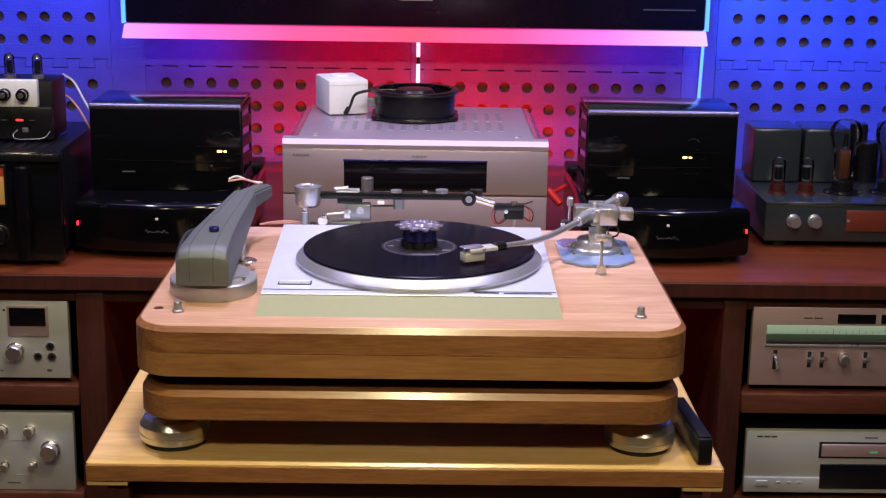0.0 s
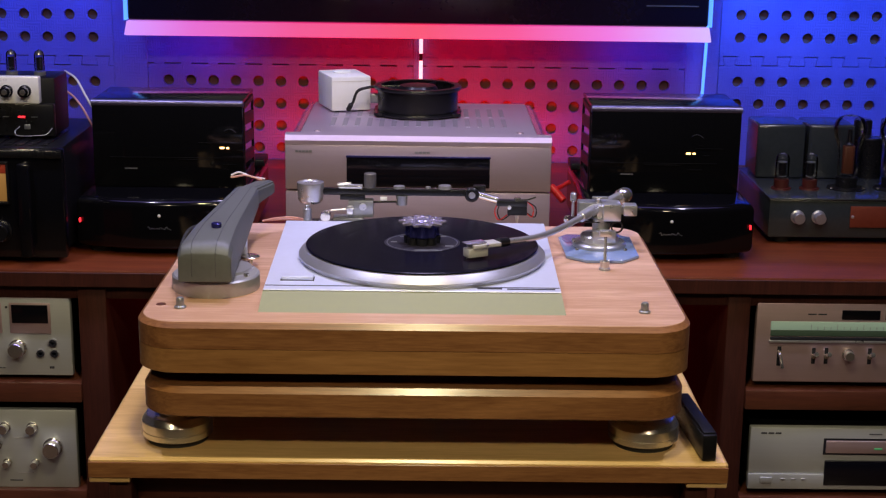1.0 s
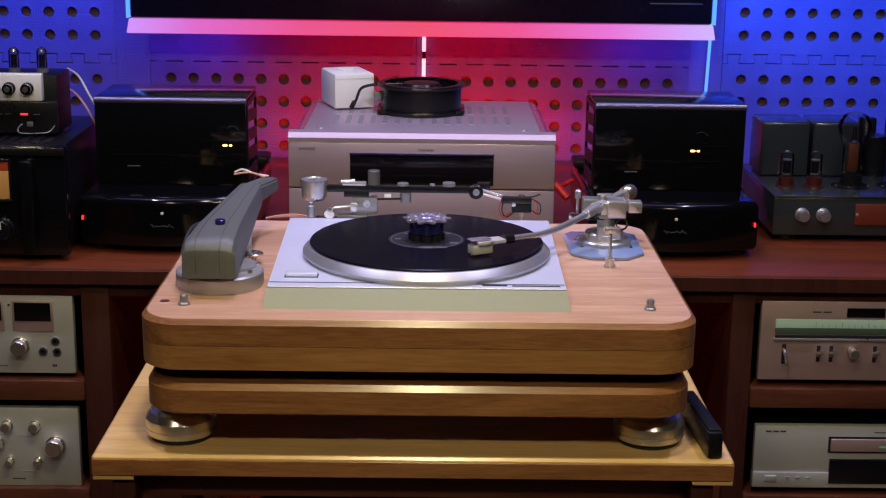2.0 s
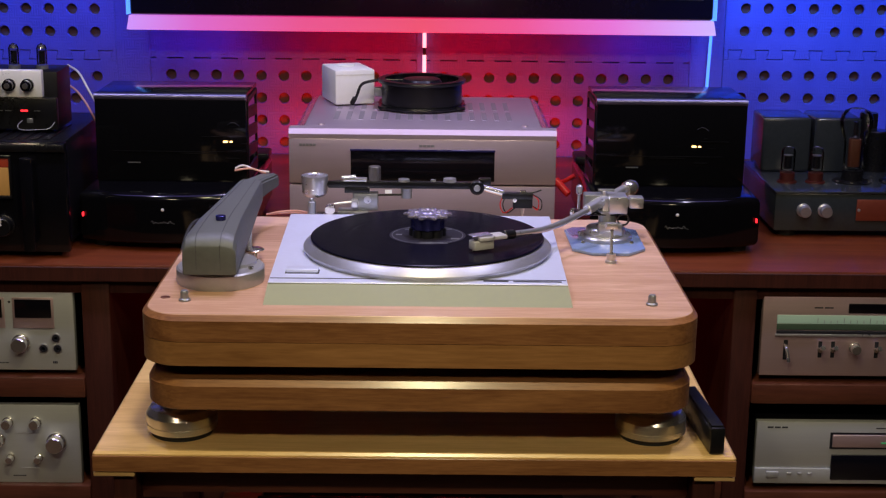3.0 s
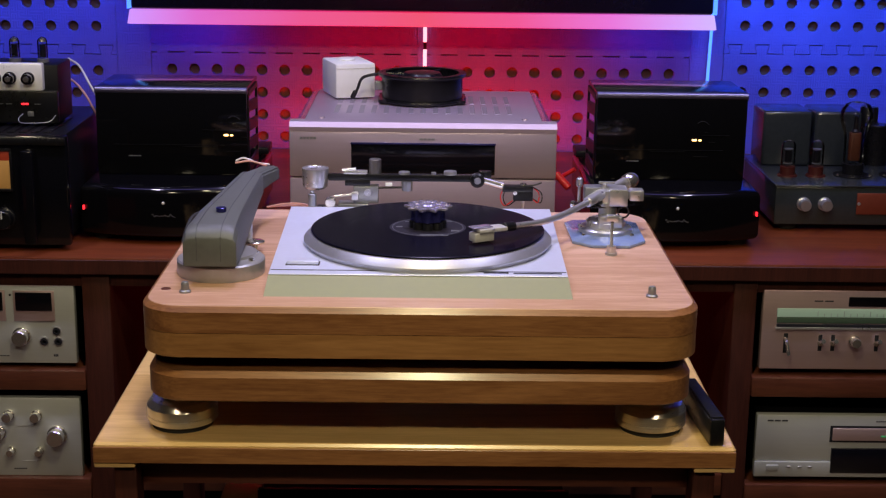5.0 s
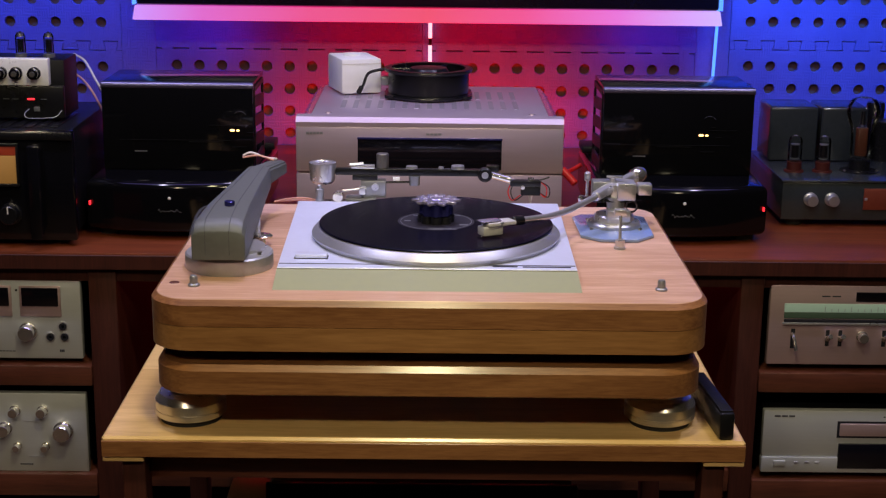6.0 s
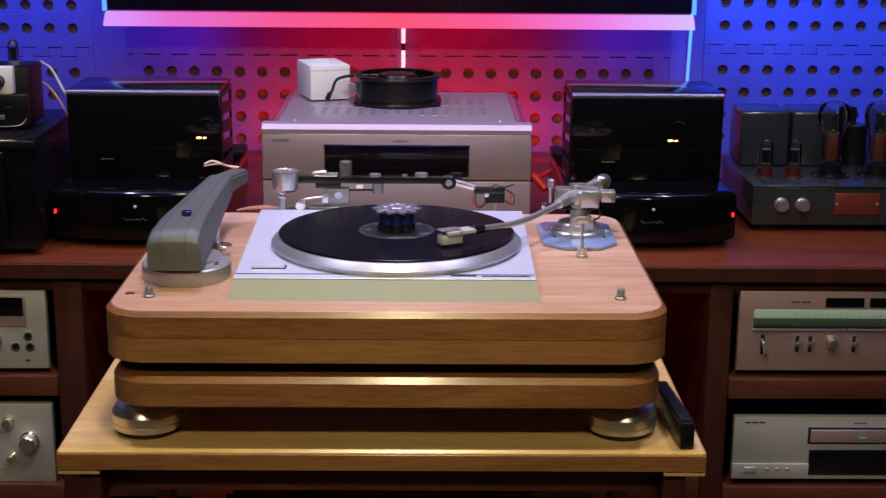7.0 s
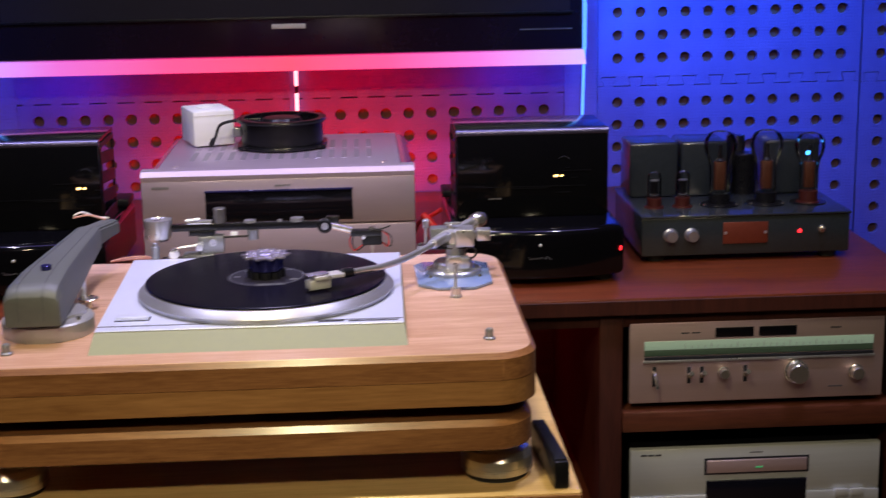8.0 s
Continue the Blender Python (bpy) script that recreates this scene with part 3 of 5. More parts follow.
for x, z in ((-0.031, 0.066), (-0.052, 0.048), (-0.029, 0.048)):
    part("socket", lathe([(0, -0.001), (0.003, -0.001), (0.003, 0.003), (0.0062, 0.003), (0.0062, 0), (0, 0)], 18, (x, 0, z), "Y"), M_INK, deck, "black headphone socket")
    part("socket_ring", lathe([(0.0063, 0), (0.0078, 0), (0.0078, 0.002), (0.0063, 0.002), (0.0063, 0)], 18, (x, 0, z), "Y"), M_STEEL, deck)
part("screw", lathe([(0, 0), (0.002, 0), (0.002, 0.001), (0, 0.001)], 10, (-0.104, 0, 0.127), "Y"), M_INK, deck)
text_bars(deck, -0.038, 0, 0.022, 0.008, 0.004, 3)
text_bars(deck, -0.16, 0, 0.022, 0.05, 0.0015, 9)

amp = thing("stereo_amplifier", "pale silver stereo amplifier with turned knobs on a shelf", "amplifier", (-0.577, 0.451, 0.382))
part("case", box(-0.414, -0.006, 0.014, 0.34, 0.006, 0.136, 0.003), M_MATT, amp)
part("front_panel", box(-0.42, 0, 0, 0.014, 0.0, 0.139, 0.002), M_CREAM, amp, "pale silver front panel")
for x, z, r in ((-0.039, 0.075, 0.0165), (-0.072, 0.109, 0.0095), (-0.118, 0.109, 0.0095), (-0.136, 0.078, 0.012), (-0.070, 0.046, 0.007), (-0.117, 0.046, 0.007), (-0.165, 0.109, 0.0095), (-0.165, 0.046, 0.007)):
    knob(amp, x, 0, z, r, 0.012 + r * 0.8)
text_bars(amp, -0.105, 0, 0.089, 0.03, 0.0012, 8, M_STEEL)
text_bars(amp, -0.115, 0, 0.012, 0.022, 0.002, 6)
text_bars(amp, -0.10, 0, 0.026, 0.03, 0.0012, 7, M_STEEL)

# ---- silver amplifier ----
silver = thing("power_amplifier", "large silver amplifier with a dark display, standing on the console", "amplifier", (-0.010, 0.52, 0.768))
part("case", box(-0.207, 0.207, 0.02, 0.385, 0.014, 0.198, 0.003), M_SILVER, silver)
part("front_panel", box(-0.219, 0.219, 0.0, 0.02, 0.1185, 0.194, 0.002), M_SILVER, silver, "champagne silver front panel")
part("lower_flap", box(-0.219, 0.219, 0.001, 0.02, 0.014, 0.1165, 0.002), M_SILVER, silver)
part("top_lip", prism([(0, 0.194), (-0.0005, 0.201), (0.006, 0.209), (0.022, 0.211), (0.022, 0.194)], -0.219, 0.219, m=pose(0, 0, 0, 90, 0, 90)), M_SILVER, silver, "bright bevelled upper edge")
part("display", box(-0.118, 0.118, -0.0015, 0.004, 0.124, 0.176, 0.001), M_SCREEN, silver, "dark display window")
# Added blue strip paints the reflection on the display's upper edge.
part("display_reflection", box(-0.119, 0.119, -0.004, 0.0, 0.1735, 0.177, 0.001), M_BLUEGLASS, silver, "blue strip standing for a reflection along the display")
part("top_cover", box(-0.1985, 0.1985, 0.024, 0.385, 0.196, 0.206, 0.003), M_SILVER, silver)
for s in (-1, 1):
    part("side_rail", prism([(s * 0.199, 0.204), (s * 0.207, 0.203), (s * 0.219, 0.188), (s * 0.219, 0.02), (s * 0.207, 0.02)], -0.385, -0.024, m=UP), M_RAIL, silver, "polished side rail")
for y0, y1 in ((0.115, 0.200), (0.222, 0.310)):
    for i in range(15):
        x = -0.154 + i * 0.0212
        part("vent_slot", box(x, x + 0.0085, y0, y1, 0.2056, 0.2065, 0.0003, 1), M_SLOT, silver)
for x in (-0.17, 0.17):
    part("screw", lathe([(0, 0.206), (0.006, 0.206), (0.005, 0.2085), (0, 0.2085)], 14, (x, 0.06, 0)), M_SILVER, silver)
for x in (-0.17, 0.17):
    for y in (0.05, 0.34):
        part("foot", lathe([(0, 0), (0.022, 0), (0.024, 0.014), (0, 0.014)], 20, (x, y, 0)), M_RUBBER, silver)
text_bars(silver, -0.202, 0, 0.181, 0.028, 0.004, 5, M_GREY)
text_bars(silver, -0.006, 0, 0.181, 0.026, 0.0035, 4, M_GREY)

# white box and fan on the amplifier
wb = thing("adapter_box", "small white plastic box standing on the silver amplifier", "box", (-0.1685, 0.772, 0.9765), 18.5)
part("body", box(0, 0.0735, 0, 0.100, 0, 0.062, 0.003), M_WHITE, wb)
part("button", prism(rounded(0.018, 0.050, 0.04, 0.072, 0.012), 0.062, 0.0660, 0.0015), M_WHITE, wb)
part("seam", box(0.001, 0.0725, -0.0004, 0.002, 0.053, 0.0538), M_IVORY, wb)

fan = thing("cooling_fan", "round black cooling fan lying on the silver amplifier", "fan", (-0.014, 0.772, 0.9765))
bm = lathe([(0.066, 0.004), (0.072, 0.004), (0.072, 0.048), (0.066, 0.048), (0.066, 0.004)], 48)
part("housing", bm, M_PLASTIC, fan)
for z0 in (0.0, 0.044):
    bm = lathe([(0.066, z0), (0.078, z0), (0.079, z0 + 0.003), (0.078, z0 + 0.006), (0.066, z0 + 0.006), (0.066, z0)], 48)
    for a in (35, 145, 215, 325) if z0 == 0.0 else ():
        lathe([(0, z0), (0.012, z0), (0.012, z0 + 0.0055), (0, z0 + 0.0055)], 14, (0.080 * math.cos(radians(a)), 0.064 * math.sin(radians(a)), 0.0002), bm=bm)
    part("flange", bm, M_PLASTIC, fan)
part("hub", lathe([(0, 0.01), (0.036, 0.01), (0.036, 0.044), (0.032, 0.0495), (0, 0.051)], 36), M_PLASTIC, fan, "dark domed hub")
for i in range(5):
    a = radians(72 * i + 10)
    bm = bmesh.new()
    q = [(0.034, a, 0.040), (0.064, a + 0.15, 0.044), (0.064, a + 0.85, 0.018), (0.034, a + 0.75, 0.016)]
    lo = [bm.verts.new((r * math.cos(b), r * math.sin(b), z)) for r, b, z in q]
    hi = [bm.verts.new((r * math.cos(b), r * math.sin(b), z + 0.002)) for r, b, z in q]
    bm.faces.new(lo)
    bm.faces.new(hi)
    for k in range(4):
        bm.faces.new((lo[k], lo[(k + 1) % 4], hi[(k + 1) % 4], hi[k]))
    part("blade", bm, M_PLASTIC, fan)
for a in (60, 180, 300):
    part("spoke", rod(0.0022, (0.03 * math.cos(radians(a)), 0.03 * math.sin(radians(a)), 0.047), (0.07 * math.cos(radians(a)), 0.07 * math.sin(radians(a)), 0.047), 8), M_PLASTIC, fan)
part("terminal", box(-0.085, -0.070, -0.012, 0.004, 0.018, 0.034, 0.002), M_GREY, fan)
cable = thing("fan_cable", "black cable from the fan to the white box", "cable", (-0.1, 0.77, 0.977))
part("lead", tube([(0.022, 0.0, 0.047), (-0.006, -0.012, 0.045), (-0.022, -0.012, 0.038), (-0.030, -0.008, 0.018), (-0.037, -0.006, 0.008)], 0.0026), M_RUBBER, cable)
part("plug", rod(0.0045, (-0.033, -0.009, 0.015), (-0.039, -0.004, 0.003), 10, 0.001), M_RUBBER, cable)


# ---- the pair of black valve amplifiers ----
def valve_amplifier(x, inner, label):
    """Chassis 0.288 wide; inner = +1 when the louvred side that shows looks towards +x."""
    t = thing("valve_amplifier", label, "amplifier", (x, 0.515, 0.768), group="pair of black valve amplifiers")
    # chassis with a bowed front
    out = [(-0.142, 0.36)]
    for k in range(13):
        u = -1 + 2 * k / 12
        out.append((u * 0.142, 0.028 - 0.028 * (1 - u * u)))
    out += [(0.142, 0.36)]
    part("chassis", prism(out[::-1], 0.012, 0.098, 0.013, 5), M_LACQ, t, "black lacquered chassis with a bowed front")
    part("cage", box(-0.128, 0.128, 0.105, 0.115, 0.0985, 0.240, 0.002), M_SMOKE, t, "smoked front window")
    part("roof", prism([(-0.128, 0.116), (0.128, 0.116), (0.128, 0.258), (-0.128, 0.258)], 0.2405, 0.2485, 0.002), M_ROOF, t, "glossy black roof")
    part("roof_lip", rod(0.0068, (-0.129, 0.111, 0.2424), (0.129, 0.111, 0.2424), 20, 0.001), M_LIP, t, "rounded glossy upper edge")
    for s in (-1, 1):
        side = part("louvred_side", box(s * 0.128 - 0.002, s * 0.128 + 0.002, 0.117, 0.124, 0.0985, 0.2403), M_MATT, t, "louvred black side")
        part("rear_post", box(s * 0.128 - 0.002, s * 0.128 + 0.002, 0.240, 0.247, 0.0985, 0.2403), M_MATT, side)
        for z in (0.0985, 0.132, 0.165, 0.198, 0.2322):
            own = box(s * 0.128 - 0.002, s * 0.128 + 0.002, 0.1242, 0.2398, z, z + (0.0195 if z < 0.22 else 0.008))
            if 0.1 < z < 0.22:
                for v in own.verts:
                    v.co.z += (v.co.y - 0.195) * -0.10
            part("slat", own, M_MATT, side)
        part("transformer_cover", box(s * 0.075 - 0.068, s * 0.075 + 0.068, 0.290, 0.355, 0.0985, 0.125 if s != inner else 0.112, 0.003), M_MATT, t)
    # valves behind the window
    for vx in (-0.07, 0.05):
        v = part("valve", lathe([(0.0, 0.0982), (0.016, 0.098), (0.016, 0.12), (0.022, 0.135), (0.022, 0.19), (0.012, 0.205), (0, 0.208)], 24, (vx, 0.17, 0)), M_GREY, t)
    # Strips, arc and glowing dots on the opaque window paint its reflections.
    for xa, xb, z in ((-0.10, 0.09, 0.150), (0.052, 0.100, 0.176)):
        part("window_streak", box(xa, xb, 0.1040, 0.1048, z, z + 0.0008), M_MATT, t)
    hx = 0.092 if inner > 0 else 0.040
    part("heater", prism(rounded(hx - 0.004, hx + 0.004, -0.0016, 0.0016, 0.0015, 4), 0.1, 0.1016, m=pose(0, 0.2052, 0.168, 90, 0, 0)), M_WARMGLINT, t, "glowing dot painted as a warm reflection")
    part("heater", prism(rounded(-0.0025, 0.0025, -0.0014, 0.0014, 0.0013, 4), 0.1, 0.1014, m=pose(hx + 0.0095, 0.2052, 0.1678, 90, 0, 0)), M_WARMGLINT, t)
    for dx, dz, wid in ((0.020, 0.181, 0.003), (0.031, 0.164, 0.005), (-0.045, 0.147, 0.030), (0.012, 0.139, 0.012)):
        part("window_streak", box(hx + dx - wid, hx + dx + wid, 0.1040, 0.1048, dz, dz + 0.0010), M_MATT, t)
    part("window_arc", tube([(hx + 0.004, 0.1043, 0.197), (hx + 0.010, 0.1043, 0.2005), (hx + 0.017, 0.1043, 0.2000), (hx + 0.024, 0.1043, 0.195)], 0.0004, 5, 5), M_DIMINK, t)
    # lettering strokes as plain shapes
    text_bars(t, -0.075, 0.105, 0.130, 0.022, 0.0016, 5, M_STEEL)
    pts = [(-0.020 + 0.0024 * k, -0.0008 + 0.0002 * abs(k - 8), 0.0500 + (0.0008 if k > 3 else 0.0018) * math.sin(k * 1.9 + 1) + (0.0030 if k in (1, 9, 13) else 0) - (0.002 if k == 16 else 0)) for k in range(18)]
    part("maker_mark", tube(pts, 0.0003, 5, 6), M_STEEL, t, "thin silver maker's stroke")
    part("pilot_stud", lathe([(0, 0), (0.0028, 0), (0.002, 0.002), (0, 0.0026)], 14, (0.0, -0.0002, 0.072), "Y"), M_PALEINK, t)
    lx = -0.1365 if inner > 0 else 0.1365
    part("led", box(lx - 0.0013, lx + 0.0013, 0.0205, 0.0262, 0.055, 0.062, 0.0006), M_RED, t, "red pilot lamp")
    for fx in (-0.11, 0.11):
        for fy in (0.06, 0.31):
            part("foot", lathe([(0, 0), (0.018, 0), (0.02, 0.012), (0, 0.012)], 18, (fx, fy, 0)), M_RUBBER, t)
    return t


valve_amplifier(-0.438, 1, "black valve amplifier with a smoked cage beside a meter amplifier")
valve_amplifier(0.412, -1, "black valve amplifier with a smoked cage beside a tube amplifier")

# red plugs behind the right valve amplifier
plug = thing("signal_cable", "red signal cable behind the silver amplifier", "cable", (0.235, 0.80, 0.768))
part("lead", tube([(-0.02, 0.1, 0.0), (-0.008, 0.03, 0.05), (0.012, -0.02, 0.072), (0.03, -0.03, 0.085)], 0.004), M_REDWIRE, plug)
part("connector", rod(0.007, (-0.004, -0.02, 0.075), (0.020, -0.035, 0.050), 12, 0.002), M_REDWIRE, plug)

# ---- open tube amplifier ----
ta = thing("tube_amplifier", "dark grey tube amplifier with exposed glass tubes on the console", "amplifier", (0.607, 0.66, 0.768))
part("chassis", box(0, 0.368, 0, 0.27, 0.012, 0.080, 0.003), M_DARKGREEN, ta, "dark grey metal chassis")
part("top_plate", box(-0.002, 0.370, -0.003, 0.272, 0.0802, 0.084, 0.0015), M_DARKGREEN, ta)
for x in (0.050, 0.087):
    k = knob(ta, x, 0, 0.050, 0.0120, 0.02, M_ALU, label="silver knob")
part("nameplate", box(0.143, 0.222, -0.003, 0.0, 0.032, 0.070, 0.001), M_COPPER, ta, "copper-coloured nameplate")
for x in (0.147, 0.218):
    part("nameplate_screw", lathe([(0, 0), (0.003, 0), (0.0025, 0.0015), (0, 0.002)], 10, (x, -0.003, 0.051), "Y"), M_STEEL, ta)
part("pilot_lamp", lathe([(0, 0), (0.0035, 0), (0.003, 0.003), (0, 0.004)], 12, (0.279, 0, 0.051), "Y"), M_RED, ta, "red pilot lamp")
part("power_switch", rod(0.003, (0.318, 0, 0.053), (0.318, -0.014, 0.058), 10, 0.001, bm=lathe([(0, 0), (0.007, 0), (0.006, 0.003), (0, 0.003)], 16, (0.318, 0, 0.053), "Y")), M_CHROME, ta)
for x0, x1, z1, y0 in ((0.008, 0.098, 0.186, 0.165), (0.104, 0.190, 0.186, 0.165), (0.262, 0.362, 0.186, 0.165)):
    part("transformer_cover", box(x0, x1, y0, 0.262, 0.0842, z1, 0.006, 3), M_DARKGREEN, ta, "dark grey transformer cover")
part("capacitor_can", lathe([(0, 0.084), (0.022, 0.084), (0.022, 0.158), (0.02, 0.16), (0, 0.16)], 24, (0.226, 0.19, 0)), M_PLASTIC, ta)
part("capacitor_can", lathe([(0, 0.084), (0.017, 0.084), (0.017, 0.183), (0.015, 0.186), (0, 0.186)], 24, (0.222, 0.235, 0)), M_PLASTIC, ta)


def glass_tube(parent, x, y, r, base_r, base_h, height, base_mat, anode=True, dome=True):
    z = 0.084
    v = part("vacuum_tube", lathe([(0, z), (base_r * 1.35, z), (base_r * 1.3, z + 0.003), (base_r, z + 0.0035), (base_r, z + base_h), (0, z + base_h)], 24, (x, y, 0)), base_mat, parent, "tube socket and base")
    top = z + height
    zb = z + base_h
    if dome:
        hgt = top - zb
        pro = [(base_r * 0.80, zb), (r * 0.62, zb + hgt * 0.06), (r * 0.64, zb + hgt * 0.40), (r * 0.72, zb + hgt * 0.52), (r * 0.90, zb + hgt * 0.63), (r, zb + hgt * 0.75), (r * 0.96, zb + hgt * 0.86), (r * 0.74, zb + hgt * 0.95), (r * 0.36, zb + hgt * 0.988), (0, top)]
    else:
        pro = [(base_r * 0.86, zb), (r, zb + 0.004), (r, top - 0.010), (r * 0.8, top - 0.004), (r * 0.3, top - 0.001), (0, top)]
    g = part("glass", lathe(pro, 28, (x, y, 0), caps=False), M_GLASS, v, "clear glass bulb")
    g.visible_shadow = False
    if anode:
        a0, a1 = zb + 0.006, zb + (top - zb) * 0.50
        part("anode", prism(rounded(x - r * 0.36, x + r * 0.36, y - r * 0.24, y + r * 0.24, r * 0.2, 4), a0, a1, 0.001), M_ANODE, v, "brown metal anode")
        part("mica", lathe([(0, a1 + 0.002), (r * 0.27, a1 + 0.002), (r * 0.16, a1 + 0.006), (r * 0.12, a1 + 0.03), (0, a1 + 0.03)], 16, (x, y, 0)), M_MATT, v)
    else:
        part("anode", lathe([(0, zb + 0.008), (r * 0.55, zb + 0.008), (r * 0.55, zb + (top - zb) * 0.62), (0, zb + (top - zb) * 0.62)], 16, (x, y, 0)), M_PLASTIC, v)
        for h in (zb + 0.005, zb + (top - zb) * 0.64):
            part("mica", lathe([(0, h), (r * 0.62, h), (r * 0.62, h + 0.0012), (0, h + 0.0012)], 20, (x, y, 0)), M_GREY, v, "pale mica disc")
    part("getter", lathe([(q * 0.96, h - 0.0008) for q, h in pro[-2:]], 24, (x, y, 0), caps=False), M_CHROME, v, "silvery getter flash") if not dome else part("getter", lathe([(q * 0.97, h - 0.0008) for q, h in pro[-2:]], 24, (x, y, 0), caps=False), M_CHROME, v, "silvery getter flash")
    return v


for x in (0.036, 0.087):
    glass_tube(ta, x, 0.075, 0.0125, 0.0132, 0.018, 0.066, M_REDBASE, anode=False, dome=False)
for x in (0.156, 0.240):
    glass_tube(ta, x, 0.085, 0.0295, 0.0190, 0.022, 0.135, M_PLASTIC)
    part("socket_plate", lathe([(0, 0.084), (0.034, 0.084), (0.034, 0.0858), (0, 0.0858)], 28, (x, 0.085, 0)), M_PLASTIC, ta)
    for dx in (-0.029, 0.029):
        part("socket_screw", lathe([(0, 0.0858), (0.003, 0.0858), (0.0025, 0.088), (0, 0.088)], 10, (x + dx, 0.075, 0)), M_CHROME, ta)
glass_tube(ta, 0.318, 0.085, 0.0270, 0.0165, 0.022, 0.128, M_REDBASE)
part("socket_plate", lathe([(0, 0.084), (0.032, 0.084), (0.032, 0.0858), (0, 0.0858)], 28, (0.318, 0.085, 0)), M_PLASTIC, ta)
# Glowing dot paints a blue reflection on the tube's glass.
part("blue_glint", lathe([(0, 0), (0.004, 0), (0.003, 0.003), (0, 0.004)], 14, (0.308, 0.063, 0.178), "Y"), M_BLUESHINE, ta, "glowing dot painted as a blue reflection on the glass")
for x in (0.03, 0.338):
    for y in (0.03, 0.24):
        part("foot", lathe([(0, 0), (0.016, 0), (0.018, 0.012), (0, 0.012)], 18, (x, y, 0)), M_RUBBER, ta)

# ---- black power amplifier with meters and the little tube preamplifier on it ----
pa = thing("meter_amplifier", "black rack power amplifier with amber meters and handles", "amplifier", (-0.590, 0.47, 0.768))
part("case", box(-0.43, -0.002, 0.018, 0.33, 0.012, 0.186, 0.003), M_MATT, pa)
part("front_panel", box(-0.44, 0.008, 0, 0.018, 0.010, 0.190, 0.003), M_BLACK, pa, "glossy black front panel")
part("panel_ridge", box(-0.44, 0.008, -0.006, -0.0005, 0.176, 0.189, 0.002), M_PLASTIC, pa)
for x1 in (-0.083, -0.235):
    part("meter", box(x1 - 0.13, x1, -0.002, 0.003, 0.104, 0.150, 0.001), M_METER, pa, "amber-lit level meter")
    part("meter_scale", box(x1 - 0.13, x1, -0.002, 0.003, 0.1502, 0.166, 0.001), M_METERTOP, pa, "dim red upper scale")
    for z0, z1 in ((0.100, 0.1045), (0.1655, 0.170)):
        part("meter_frame", box(x1 - 0.134, x1 + 0.004, -0.006, 0.0, z0, z1, 0.001), M_PLASTIC, pa)
    part("meter_frame", box(x1 + 0.0005, x1 + 0.0045, -0.006, 0.0, 0.1047, 0.1653, 0.001), M_PLASTIC, pa)
    part("needle", box(x1 - 0.07, x1 - 0.0692, -0.003, -0.0021, 0.11, 0.15), M_INK, pa)
for x in (-0.048, -0.400):
    h = part("handle", box(x - 0.010, x + 0.010, -0.034, -0.022, 0.018, 0.172, 0.004), M_BLACK, pa, "upright black handle")
    for z in (0.030, 0.160):
        part("handle_post", rod(0.006, (x, 0, z), (x, -0.024, z), 12), M_BLACK, h)
knob(pa, -0.066 - 0.03, 0, 0.055, 0.018, 0.02, M_PLASTIC)
part("knob_line", box(-0.097, -0.095, -0.0215, -0.0205, 0.058, 0.071), M_PALEINK, pa)
for i in range(7):
    part("top_slot", box(-0.16 + i * 0.02, -0.148 + i * 0.02, 0.05, 0.20, 0.1862, 0.188, 0.0008), M_PLASTIC, pa)
for x in (-0.40, -0.03):
    for y in (0.05, 0.29):
        part("foot", lathe([(0, 0), (0.02, 0), (0.02, 0.012), (0, 0.012)], 18, (x, y, 0)), M_RUBBER, pa)

tp = thing("tube_preamplifier", "small preamplifier with a polished front, knobs and two tubes", "preamplifier", (-0.618, 0.575, 0.9565))
part("case", box(-0.24, 0, 0.012, 0.10, 0.004, 0.100, 0.002), M_MATT, tp)
part("lower_panel", box(-0.24, 0, 0.0, 0.0118, 0.004, 0.058, 0.002), M_PLASTIC, tp)
part("front_panel", box(-0.242, -0.022, -0.004, 0.0118, 0.059, 0.104, 0.002), M_BRIGHT, tp, "polished steel front panel")
for x in (-0.045, -0.075, -0.100, -0.13, -0.17):
    knob(tp, x, -0.004, 0.080, 0.0105, 0.016, M_BLACK, label="black knob")
    part("knob_cap", lathe([(0, 0), (0.0052, 0), (0.0046, 0.0012), (0, 0.0016)], 16, (x, -0.0202, 0.080), "Y"), M_CHROME, tp)
part("led", box(-0.060, -0.048, -0.0018, 0.0, 0.0350, 0.0380, 0.0008), M_RED, tp, "red pilot lamp")
part("switch", box(-0.050, -0.040, -0.003, 0.0, 0.016, 0.024, 0.001), M_GREY, tp)
part("front_rail", tube([(-0.058, -0.001, 0.020), (-0.063, -0.010, 0.014), (-0.058, -0.014, 0.007), (-0.030, -0.014, 0.007), (-0.012, -0.010, 0.009), (-0.004, -0.001, 0.018)], 0.0009, 6, 6), M_GREY, tp, "thin bent steel rail")
for x in (-0.10, -0.085, -0.038):
    part("mark", box(x, x + 0.010, -0.0012, 0.0, 0.0358, 0.0368), M_GREY, tp)
